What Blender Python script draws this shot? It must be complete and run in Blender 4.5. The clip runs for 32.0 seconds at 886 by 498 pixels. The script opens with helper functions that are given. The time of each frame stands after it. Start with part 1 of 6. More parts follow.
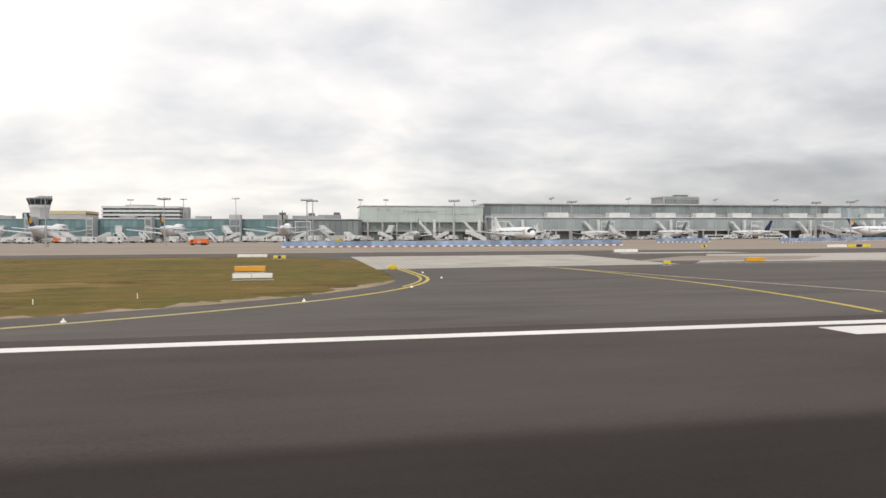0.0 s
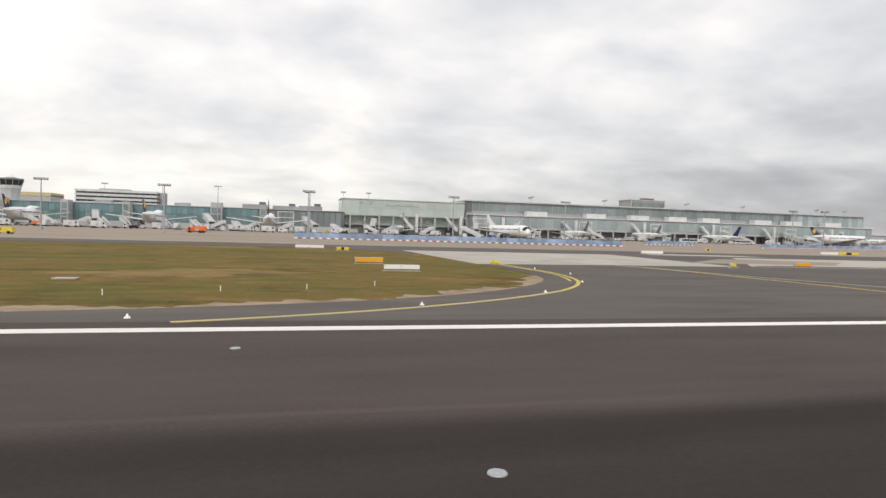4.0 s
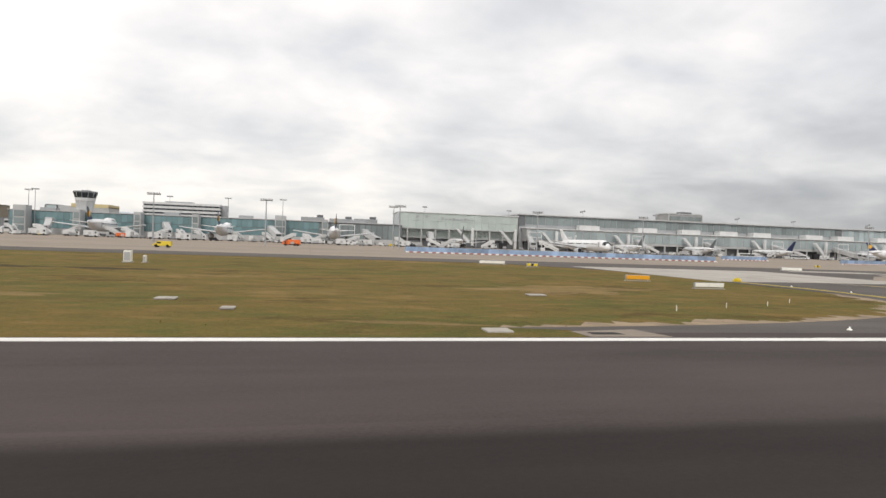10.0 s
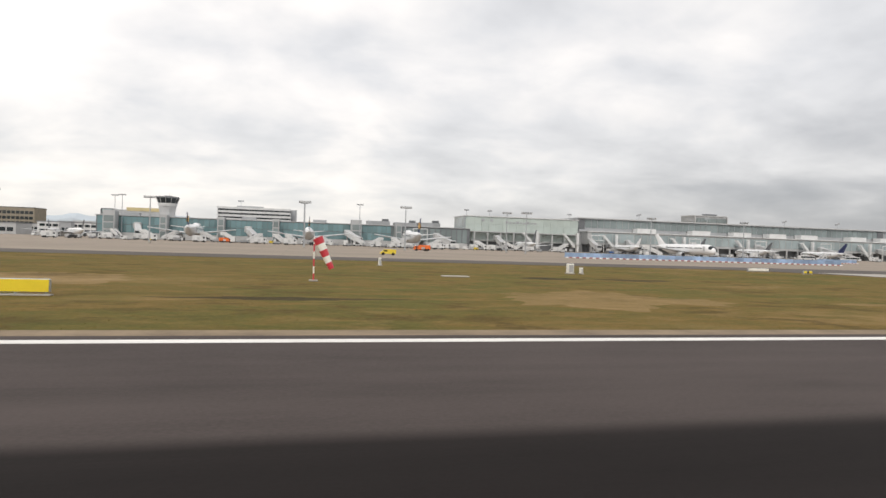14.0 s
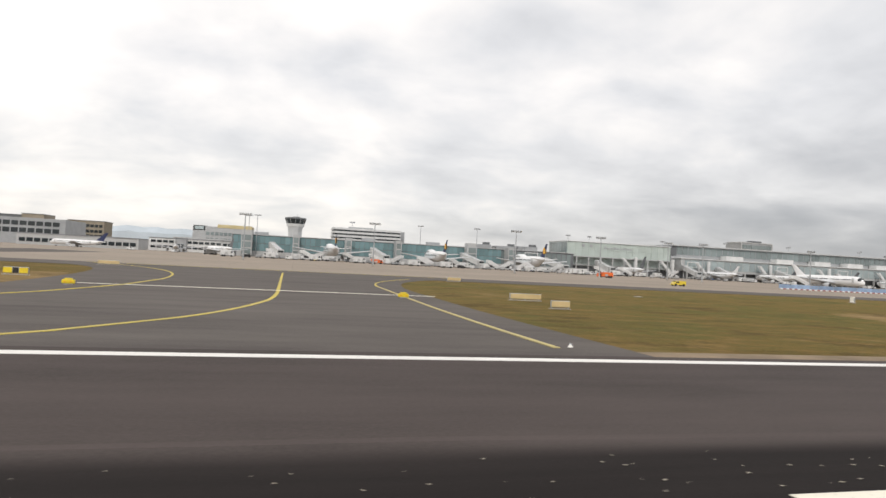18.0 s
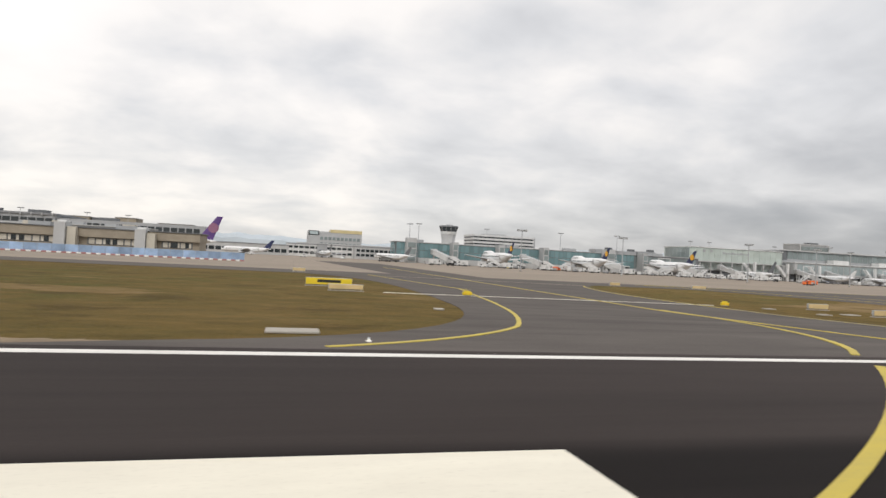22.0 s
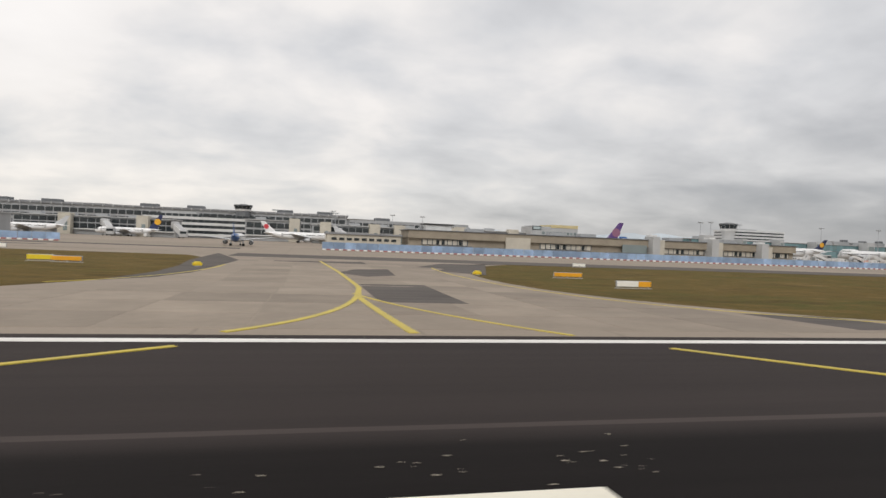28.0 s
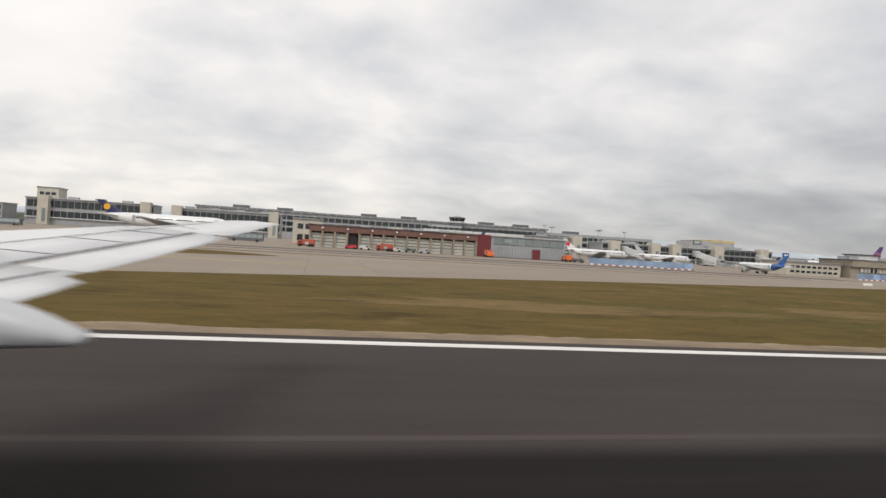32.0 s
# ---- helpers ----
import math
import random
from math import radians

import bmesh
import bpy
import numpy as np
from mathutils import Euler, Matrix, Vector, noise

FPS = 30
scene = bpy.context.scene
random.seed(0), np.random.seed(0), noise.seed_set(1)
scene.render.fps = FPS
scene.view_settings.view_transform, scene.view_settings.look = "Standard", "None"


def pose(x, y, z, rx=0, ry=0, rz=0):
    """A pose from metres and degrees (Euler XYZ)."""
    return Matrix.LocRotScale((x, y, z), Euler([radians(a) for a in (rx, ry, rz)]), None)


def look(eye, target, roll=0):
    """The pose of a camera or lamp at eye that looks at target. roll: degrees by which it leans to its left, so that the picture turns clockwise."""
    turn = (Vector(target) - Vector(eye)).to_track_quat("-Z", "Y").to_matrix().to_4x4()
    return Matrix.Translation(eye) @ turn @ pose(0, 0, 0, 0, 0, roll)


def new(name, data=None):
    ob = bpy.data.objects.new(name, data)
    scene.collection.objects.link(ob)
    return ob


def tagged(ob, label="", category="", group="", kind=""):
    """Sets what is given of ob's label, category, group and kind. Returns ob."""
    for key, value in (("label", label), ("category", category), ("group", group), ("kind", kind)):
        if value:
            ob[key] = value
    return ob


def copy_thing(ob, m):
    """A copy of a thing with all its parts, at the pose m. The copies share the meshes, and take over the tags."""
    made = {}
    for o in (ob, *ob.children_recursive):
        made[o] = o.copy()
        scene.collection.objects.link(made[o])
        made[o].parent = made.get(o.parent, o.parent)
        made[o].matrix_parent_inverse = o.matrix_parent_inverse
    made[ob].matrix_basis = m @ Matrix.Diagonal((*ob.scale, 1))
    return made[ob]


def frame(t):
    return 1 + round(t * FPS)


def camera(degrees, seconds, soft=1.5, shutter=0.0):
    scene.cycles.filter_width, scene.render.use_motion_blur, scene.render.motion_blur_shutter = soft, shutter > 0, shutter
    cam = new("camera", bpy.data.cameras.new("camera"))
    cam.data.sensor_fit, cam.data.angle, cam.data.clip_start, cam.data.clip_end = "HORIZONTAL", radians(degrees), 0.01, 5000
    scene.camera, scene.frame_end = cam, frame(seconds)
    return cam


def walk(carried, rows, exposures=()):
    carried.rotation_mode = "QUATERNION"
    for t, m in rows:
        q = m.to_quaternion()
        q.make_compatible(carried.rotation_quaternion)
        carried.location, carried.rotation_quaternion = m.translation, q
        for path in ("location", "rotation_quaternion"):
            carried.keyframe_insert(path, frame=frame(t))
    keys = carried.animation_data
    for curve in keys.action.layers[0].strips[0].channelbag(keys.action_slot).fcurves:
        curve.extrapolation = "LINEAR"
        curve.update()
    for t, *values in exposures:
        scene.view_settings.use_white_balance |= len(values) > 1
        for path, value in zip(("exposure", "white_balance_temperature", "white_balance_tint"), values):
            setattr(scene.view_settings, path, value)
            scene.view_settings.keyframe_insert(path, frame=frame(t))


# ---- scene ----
cam = camera(71.68, 32.0, soft=1.5, shutter=0.08)
PATH = [
    (0, (10.384, 0.297, 2.85), (19.390, 49.466, 1.715), -0.21),
    (0.5, (9.343, 0.297, 2.85), (19.212, 49.303, 1.835), 0.28),
    (1, (8.303, 0.297, 2.85), (19.021, 49.122, 1.752), 0.56),
    (1.2, (7.887, 0.297, 2.85), (18.682, 49.104, 1.709), 0.55),
    (1.3, (7.293, 0.262, 2.85), (18.174, 49.050, 1.673), 0.56),
    (1.4, (5.807, 0.176, 2.85), (16.904, 48.912, 1.583), 0.58),
    (1.5, (3.876, 0.064, 2.85), (15.253, 48.732, 1.465), 0.60),
    (1.6, (1.945, -0.049, 2.85), (13.602, 48.550, 1.348), 0.63),
    (1.7, (0.460, -0.135, 2.85), (12.331, 48.409, 1.258), 0.65),
    (1.8, (-0.135, -0.170, 2.85), (11.823, 48.352, 1.222), 0.65),
    (2, (-0.276, -0.168, 2.85), (11.702, 48.348, 1.210), 0.84),
    (2.5, (-0.656, -0.165, 2.85), (11.416, 48.328, 1.197), 1.07),
    (3, (-1.076, -0.162, 2.85), (11.000, 48.332, 1.253), 1.23),
    (3.5, (-1.536, -0.158, 2.85), (10.537, 48.338, 1.301), 1.53),
    (4, (-2.062, -0.155, 2.85), (10.114, 48.317, 1.359), 1.68),
    (4.5, (-2.679, -0.152, 2.85), (9.599, 48.296, 1.417), 1.84),
    (5, (-3.430, -0.148, 2.85), (8.950, 48.275, 1.476), 1.99),
    (5.5, (-4.357, -0.145, 2.85), (8.127, 48.254, 1.534), 2.15),
    (6, (-5.457, -0.142, 2.85), (7.012, 48.266, 1.752), 2.64),
    (6.5, (-6.779, -0.138, 2.85), (5.409, 48.347, 2.066), 3.47),
    (7, (-8.366, -0.135, 2.85), (3.565, 48.413, 1.990), 4.17),
    (7.5, (-10.219, -0.131, 2.85), (1.444, 48.486, 2.271), 5.23),
    (8, (-12.337, -0.128, 2.85), (-1.059, 48.582, 2.515), 3.94),
    (8.5, (-14.788, -0.129, 2.85), (-3.673, 48.619, 2.654), 4.66),
    (9, (-17.636, -0.130, 2.85), (-6.690, 48.657, 2.887), 2.68),
    (9.5, (-20.883, -0.132, 2.85), (-9.961, 48.660, 2.508), 2.07),
    (10, (-24.527, -0.133, 2.85), (-13.766, 48.692, 2.291), 2.00),
    (10.5, (-28.566, -0.134, 2.85), (-17.932, 48.717, 2.112), 2.02),
    (11, (-32.996, -0.135, 2.85), (-22.349, 48.688, 1.136), 1.88),
    (11.5, (-37.819, -0.136, 2.85), (-26.920, 48.610, 0.607), 1.67),
    (12, (-43.033, -0.137, 2.85), (-32.232, 48.567, -0.503), 0.78),
    (12.5, (-48.709, -0.139, 2.85), (-37.968, 48.601, -0.168), 0.52),
    (13, (-54.918, -0.140, 2.85), (-44.131, 48.650, 1.059), 0.86),
    (13.5, (-61.658, -0.141, 2.85), (-50.640, 48.609, 1.413), 1.31),
    (14, (-68.931, -0.142, 2.85), (-57.598, 48.554, 2.371), 1.87),
    (14.5, (-76.579, -0.143, 2.85), (-64.825, 48.455, 2.944), 2.26),
    (15, (-84.443, -0.144, 2.85), (-72.723, 48.462, 3.111), 2.49),
    (15.5, (-92.523, -0.146, 2.85), (-80.838, 48.468, 3.279), 2.73),
    (16, (-100.820, -0.147, 2.85), (-89.171, 48.473, 3.446), 2.97),
    (16.5, (-109.414, -0.154, 2.85), (-97.799, 48.473, 3.613), 3.20),
    (17, (-118.383, -0.160, 2.85), (-106.843, 48.485, 3.539), 3.14),
    (17.5, (-127.729, -0.167, 2.85), (-116.174, 48.471, 3.742), 3.41),
    (18, (-137.450, -0.174, 2.85), (-125.828, 48.446, 3.848), 3.05),
    (18.5, (-147.555, -0.181, 2.85), (-135.790, 48.397, 4.163), 2.56),
    (19, (-158.053, -0.188, 2.85), (-146.304, 48.391, 4.279), 2.43),
    (19.5, (-168.943, -0.195, 2.85), (-157.061, 48.348, 4.418), 2.40),
    (20, (-180.225, -0.202, 2.85), (-168.473, 48.379, 4.205), 2.69),
    (20.5, (-191.867, -0.208, 2.85), (-179.981, 48.348, 3.849), 2.80),
    (21, (-203.835, -0.215, 2.85), (-191.870, 48.327, 3.555), 2.87),
    (21.5, (-216.129, -0.222, 2.85), (-204.115, 48.309, 3.496), 2.92),
    (22, (-228.748, -0.229, 2.85), (-216.754, 48.304, 3.683), 2.98),
    (22.5, (-241.769, -0.236, 2.85), (-229.718, 48.282, 3.717), 3.24),
    (23, (-255.266, -0.243, 2.85), (-243.411, 48.328, 3.408), 3.76),
    (23.5, (-269.238, -0.250, 2.85), (-257.363, 48.316, 3.491), 4.04),
    (24, (-283.686, -0.256, 2.85), (-271.882, 48.322, 3.742), 4.18),
    (24.5, (-298.534, -0.215, 2.85), (-286.605, 48.329, 3.961), 4.33),
    (25, (-313.706, -0.173, 2.85), (-301.890, 48.401, 3.822), 4.19),
    (25.5, (-329.202, -0.132, 2.85), (-317.500, 48.473, 3.682), 4.05),
    (26, (-345.023, -0.090, 2.85), (-333.435, 48.544, 3.543), 3.92),
    (26.5, (-361.154, -0.048, 2.85), (-349.680, 48.614, 3.404), 3.78),
    (27, (-377.581, -0.007, 2.85), (-366.345, 48.714, 2.837), 3.34),
    (27.5, (-394.305, 0.035, 2.85), (-382.945, 48.725, 2.409), 2.87),
    (28, (-411.325, 0.076, 2.85), (-400.215, 48.824, 2.318), 2.29),
    (28.5, (-428.632, 0.118, 2.85), (-417.561, 48.874, 2.330), 2.43),
    (29, (-446.214, 0.160, 2.85), (-435.400, 48.975, 2.538), 2.50),
    (29.5, (-464.073, 0.201, 2.85), (-453.218, 49.008, 2.654), 2.68),
    (30, (-482.207, 0.243, 2.85), (-471.628, 49.110, 2.548), 2.94),
    (30.5, (-500.606, 0.284, 2.85), (-489.961, 49.137, 2.526), 3.31),
    (31, (-519.257, 0.326, 2.85), (-508.973, 49.257, 2.731), 3.42),
    (31.5, (-538.161, 0.368, 2.85), (-527.668, 49.254, 2.701), 3.48),
    (32, (-557.317, 0.409, 2.85), (-547.093, 49.351, 2.442), 3.59),
]
EXPOSURES = [(0, 0.28, 6650, 11.5), (12, 0.28, 6650, 11.5), (19, 0.31, 6650, 11.5), (21.3, 0.34, 6650, 11.5), (22.8, 0.04, 6650, 11.5), (26.5, 0.04, 6650, 11.5), (29, 0.08, 6650, 11.5), (32, 0.1, 6650, 11.5)]
walk(cam, [(t, look(eye, target, roll)) for t, eye, target, roll in PATH], EXPOSURES)

# ---- sky and sun ----
world = bpy.data.worlds.new("overcast_sky")
scene.world = world
world.use_nodes = True
wn, wl = world.node_tree.nodes, world.node_tree.links
wn.clear()


def wnode(kind, **props):
    n = wn.new(kind)
    for k, v in props.items():
        n.inputs[k].default_value = v
    return n


w_out, w_bg = wn.new("ShaderNodeOutputWorld"), wn.new("ShaderNodeBackground")
w_sky = wn.new("ShaderNodeTexSky")
w_sky.sky_type, w_sky.sun_disc = "NISHITA", False
w_sky.sun_elevation, w_sky.sun_rotation = radians(42), radians(150)
# A cloud deck overhead: the direction is laid out on a level sheet, so that the clouds flatten towards the horizon.
w_co, w_sep = wn.new("ShaderNodeTexCoord"), wn.new("ShaderNodeSeparateXYZ")
wl.new(w_co.outputs["Generated"], w_sep.inputs["Vector"])


def wmath(op, a, b):
    n = wn.new("ShaderNodeMath")
    n.operation = op
    for k, v in enumerate((a, b)):
        if isinstance(v, (int, float)):
            n.inputs[k].default_value = v
        else:
            wl.new(v, n.inputs[k])
    return n.outputs[0]


w_lift = wmath("MAXIMUM", w_sep.outputs["Z"], 0.0)


def deck(rise, stretch):
    """The direction laid out on a level sheet; rise: how far the sheet stays from folding up at the horizon."""
    up = wmath("ADD", w_lift, rise)
    flat = wn.new("ShaderNodeCombineXYZ")
    wl.new(wmath("MULTIPLY", wmath("DIVIDE", w_sep.outputs["X"], up), stretch), flat.inputs["X"])
    wl.new(wmath("DIVIDE", w_sep.outputs["Y"], up), flat.inputs["Y"])
    flat.inputs["Z"].default_value = 3.1
    return flat.outputs["Vector"]


w_big = wnode("ShaderNodeTexNoise", Scale=0.62, Detail=2.0, Roughness=0.5, Distortion=0.3)
w_band = wnode("ShaderNodeTexNoise", Scale=2.3, Detail=4.5, Roughness=0.5, Distortion=0.25)
w_fluff = wnode("ShaderNodeTexNoise", Scale=5.5, Detail=5.0, Roughness=0.55, Distortion=0.2)
wl.new(deck(0.2, 1.0), w_big.inputs["Vector"])
wl.new(deck(0.24, 0.9), w_band.inputs["Vector"])
wl.new(deck(0.5, 0.9), w_fluff.inputs["Vector"])
w_ramp = wn.new("ShaderNodeValToRGB")
w_ramp.color_ramp.elements[0].position, w_ramp.color_ramp.elements[0].color = 0.0, (0.32, 0.34, 0.37, 1)
w_ramp.color_ramp.elements[1].position, w_ramp.color_ramp.elements[1].color = 0.82, (0.95, 0.935, 0.915, 1)
w_step = w_ramp.color_ramp.elements.new(0.45)
w_step.color = (0.667, 0.682, 0.70, 1)
w_low = w_ramp.color_ramp.elements.new(0.20)
w_low.color = (0.44, 0.458, 0.485, 1)
w_crest = w_ramp.color_ramp.elements.new(0.63)
w_crest.color = (0.875, 0.862, 0.845, 1)
w_sum = wmath("ADD", wmath("MULTIPLY", w_big.outputs["Fac"], 0.46), wmath("ADD", wmath("MULTIPLY", w_band.outputs["Fac"], 0.65), wmath("MULTIPLY", w_fluff.outputs["Fac"], 0.24)))
w_sum = wmath("SUBTRACT", w_sum, 0.182)
# The deck is thickest, and so greyest, where it is seen edge-on above the horizon.
w_slope = wmath("MULTIPLY", wmath("SUBTRACT", wmath("MINIMUM", w_lift, 0.42), 0.17), 0.42)
# It thins towards the side where the sun stands.
w_side = wmath("MULTIPLY", wmath("SUBTRACT", 0.17, w_sep.outputs["X"]), 0.18)
# A thicker bank lies low on the other side.
w_bank = wmath("MULTIPLY", wmath("MAXIMUM", wmath("SUBTRACT", w_sep.outputs["X"], 0.15), 0.0), wmath("MAXIMUM", wmath("SUBTRACT", 0.3, w_lift), 0.0))
w_deep = wmath("SUBTRACT", wmath("ADD", wmath("ADD", w_sum, w_slope), w_side), wmath("MULTIPLY", w_bank, 0.7))
wl.new(w_deep, w_ramp.inputs["Fac"])
# Light that comes a long way through the low air is warmer.
w_air = wn.new("ShaderNodeValToRGB")
w_air.color_ramp.elements[0].position, w_air.color_ramp.elements[0].color = 0.0, (1.0, 0.98, 0.945, 1)
w_air.color_ramp.elements[1].position, w_air.color_ramp.elements[1].color = 0.26, (1, 1, 1, 1)
wl.new(w_lift, w_air.inputs["Fac"])
w_warm = wn.new("ShaderNodeMix")
w_warm.data_type, w_warm.blend_type, w_warm.inputs["Factor"].default_value = "RGBA", "MULTIPLY", 1.0
wl.new(w_ramp.outputs["Color"], w_warm.inputs["A"])
wl.new(w_air.outputs["Color"], w_warm.inputs["B"])
# The clear sky shows faintly through the cloud layer.
w_thin = wn.new("ShaderNodeMix")
w_thin.data_type, w_thin.inputs["Factor"].default_value = "RGBA", 0.06
w_dim = wn.new("ShaderNodeVectorMath")
w_dim.operation = "SCALE"
w_dim.inputs["Scale"].default_value = 0.12
wl.new(w_sky.outputs["Color"], w_dim.inputs[0])
wl.new(w_warm.outputs["Result"], w_thin.inputs["A"])
wl.new(w_dim.outputs["Vector"], w_thin.inputs["B"])
wl.new(w_thin.outputs["Result"], w_bg.inputs["Color"])
w_bg.inputs["Strength"].default_value = 1.0
wl.new(w_bg.outputs["Background"], w_out.inputs["Surface"])

sun = new("sun", bpy.data.lights.new("sun", "SUN"))
sun.data.energy, sun.data.angle, sun.data.color = 1.1, radians(20), (1.0, 0.96, 0.9)
sun.matrix_basis = look((0, -60, 60), (20, 0, 0))

# ---- materials ----
MATS = {}


def tree_of(name):
    m = bpy.data.materials.new(name)
    m.use_nodes = True
    nt = m.node_tree
    return m, nt.nodes, nt.links, nt.nodes["Principled BSDF"]


def noise_node(nd, ln, pos, scale, detail=4.0, rough=0.55, stretch=None):
    n = nd.new("ShaderNodeTexNoise")
    n.inputs["Scale"].default_value, n.inputs["Detail"].default_value, n.inputs["Roughness"].default_value = scale, detail, rough
    if stretch:
        mp = nd.new("ShaderNodeMapping")
        mp.inputs["Scale"].default_value = stretch
        ln.new(pos, mp.inputs["Vector"])
        pos = mp.outputs["Vector"]
    ln.new(pos, n.inputs["Vector"])
    return n.outputs["Fac"]


def ramp_node(nd, ln, fac, stops):
    r = nd.new("ShaderNodeValToRGB")
    e = r.color_ramp.elements
    while len(e) < len(stops):
        e.new(0.5)
    for el, (p, c) in zip(e, stops):
        el.position, el.color = p, (*c, 1)
    ln.new(fac, r.inputs["Fac"])
    return r.outputs["Color"]


def mix_node(nd, ln, fac, a, b, blend="MIX"):
    m = nd.new("ShaderNodeMix")
    m.data_type, m.blend_type = "RGBA", blend
    for sock, v in (("Factor", fac), ("A", a), ("B", b)):
        if isinstance(v, (int, float)):
            m.inputs[sock].default_value = v
        elif isinstance(v, tuple):
            m.inputs[sock].default_value = (*v, 1)
        else:
            ln.new(v, m.inputs[sock])
    return m.outputs["Result"]


def bump_node(nd, ln, height, strength, distance, bsdf):
    b = nd.new("ShaderNodeBump")
    b.inputs["Strength"].default_value, b.inputs["Distance"].default_value = strength, distance
    ln.new(height, b.inputs["Height"])
    ln.new(b.outputs["Normal"], bsdf.inputs["Normal"])


def plain(name, color, rough=0.55, metal=0.0, wear=0.18, scale=1.2, bump=0.0, piece=0.0, coat=0.0):
    """A painted, plastic, metal or stone surface with stains at two scales; piece: how far separate pieces differ."""
    if name in MATS:
        return MATS[name]
    m, nd, ln, bs = tree_of(name)
    pos = nd.new("ShaderNodeNewGeometry").outputs["Position"]
    a = noise_node(nd, ln, pos, scale)
    b = noise_node(nd, ln, pos, scale * 9, 3.0)
    lo, hi = tuple(c * (1 - wear) for c in color), tuple(min(1.0, c * (1 + wear * 0.6)) for c in color)
    col = ramp_node(nd, ln, a, [(0.3, lo), (0.7, hi)])
    col = mix_node(nd, ln, 0.25, col, ramp_node(nd, ln, b, [(0.3, lo), (0.7, hi)]))
    if piece:
        rnd = nd.new("ShaderNodeObjectInfo").outputs["Random"]
        tone = ramp_node(nd, ln, rnd, [(0.0, (1 - piece,) * 3), (1.0, (1 + piece * 0.4,) * 3)])
        col = mix_node(nd, ln, 1.0, col, tone, "MULTIPLY")
    ln.new(col, bs.inputs["Base Color"])
    bs.inputs["Roughness"].default_value, bs.inputs["Metallic"].default_value = rough, metal
    bs.inputs["Coat Weight"].default_value = coat
    if bump:
        bump_node(nd, ln, b, bump, 0.02, bs)
    MATS[name] = m
    return m


def glazing(name, color, rough=0.08, piece=0.3):
    """Tinted facade glass: dark behind, glossy in front."""
    m, nd, ln, bs = tree_of(name)
    rnd = nd.new("ShaderNodeObjectInfo").outputs["Random"]
    pos = nd.new("ShaderNodeNewGeometry").outputs["Position"]
    tone = ramp_node(nd, ln, rnd, [(0.0, (1 - piece,) * 3), (1.0, (1.0,) * 3)])
    a = noise_node(nd, ln, pos, 0.12)
    col = mix_node(nd, ln, 1.0, ramp_node(nd, ln, a, [(0.3, tuple(c * 0.8 for c in color)), (0.7, color)]), tone, "MULTIPLY")
    ln.new(col, bs.inputs["Base Color"])
    bs.inputs["Roughness"].default_value, bs.inputs["IOR"].default_value = rough, 1.5
    MATS[name] = m
    return m


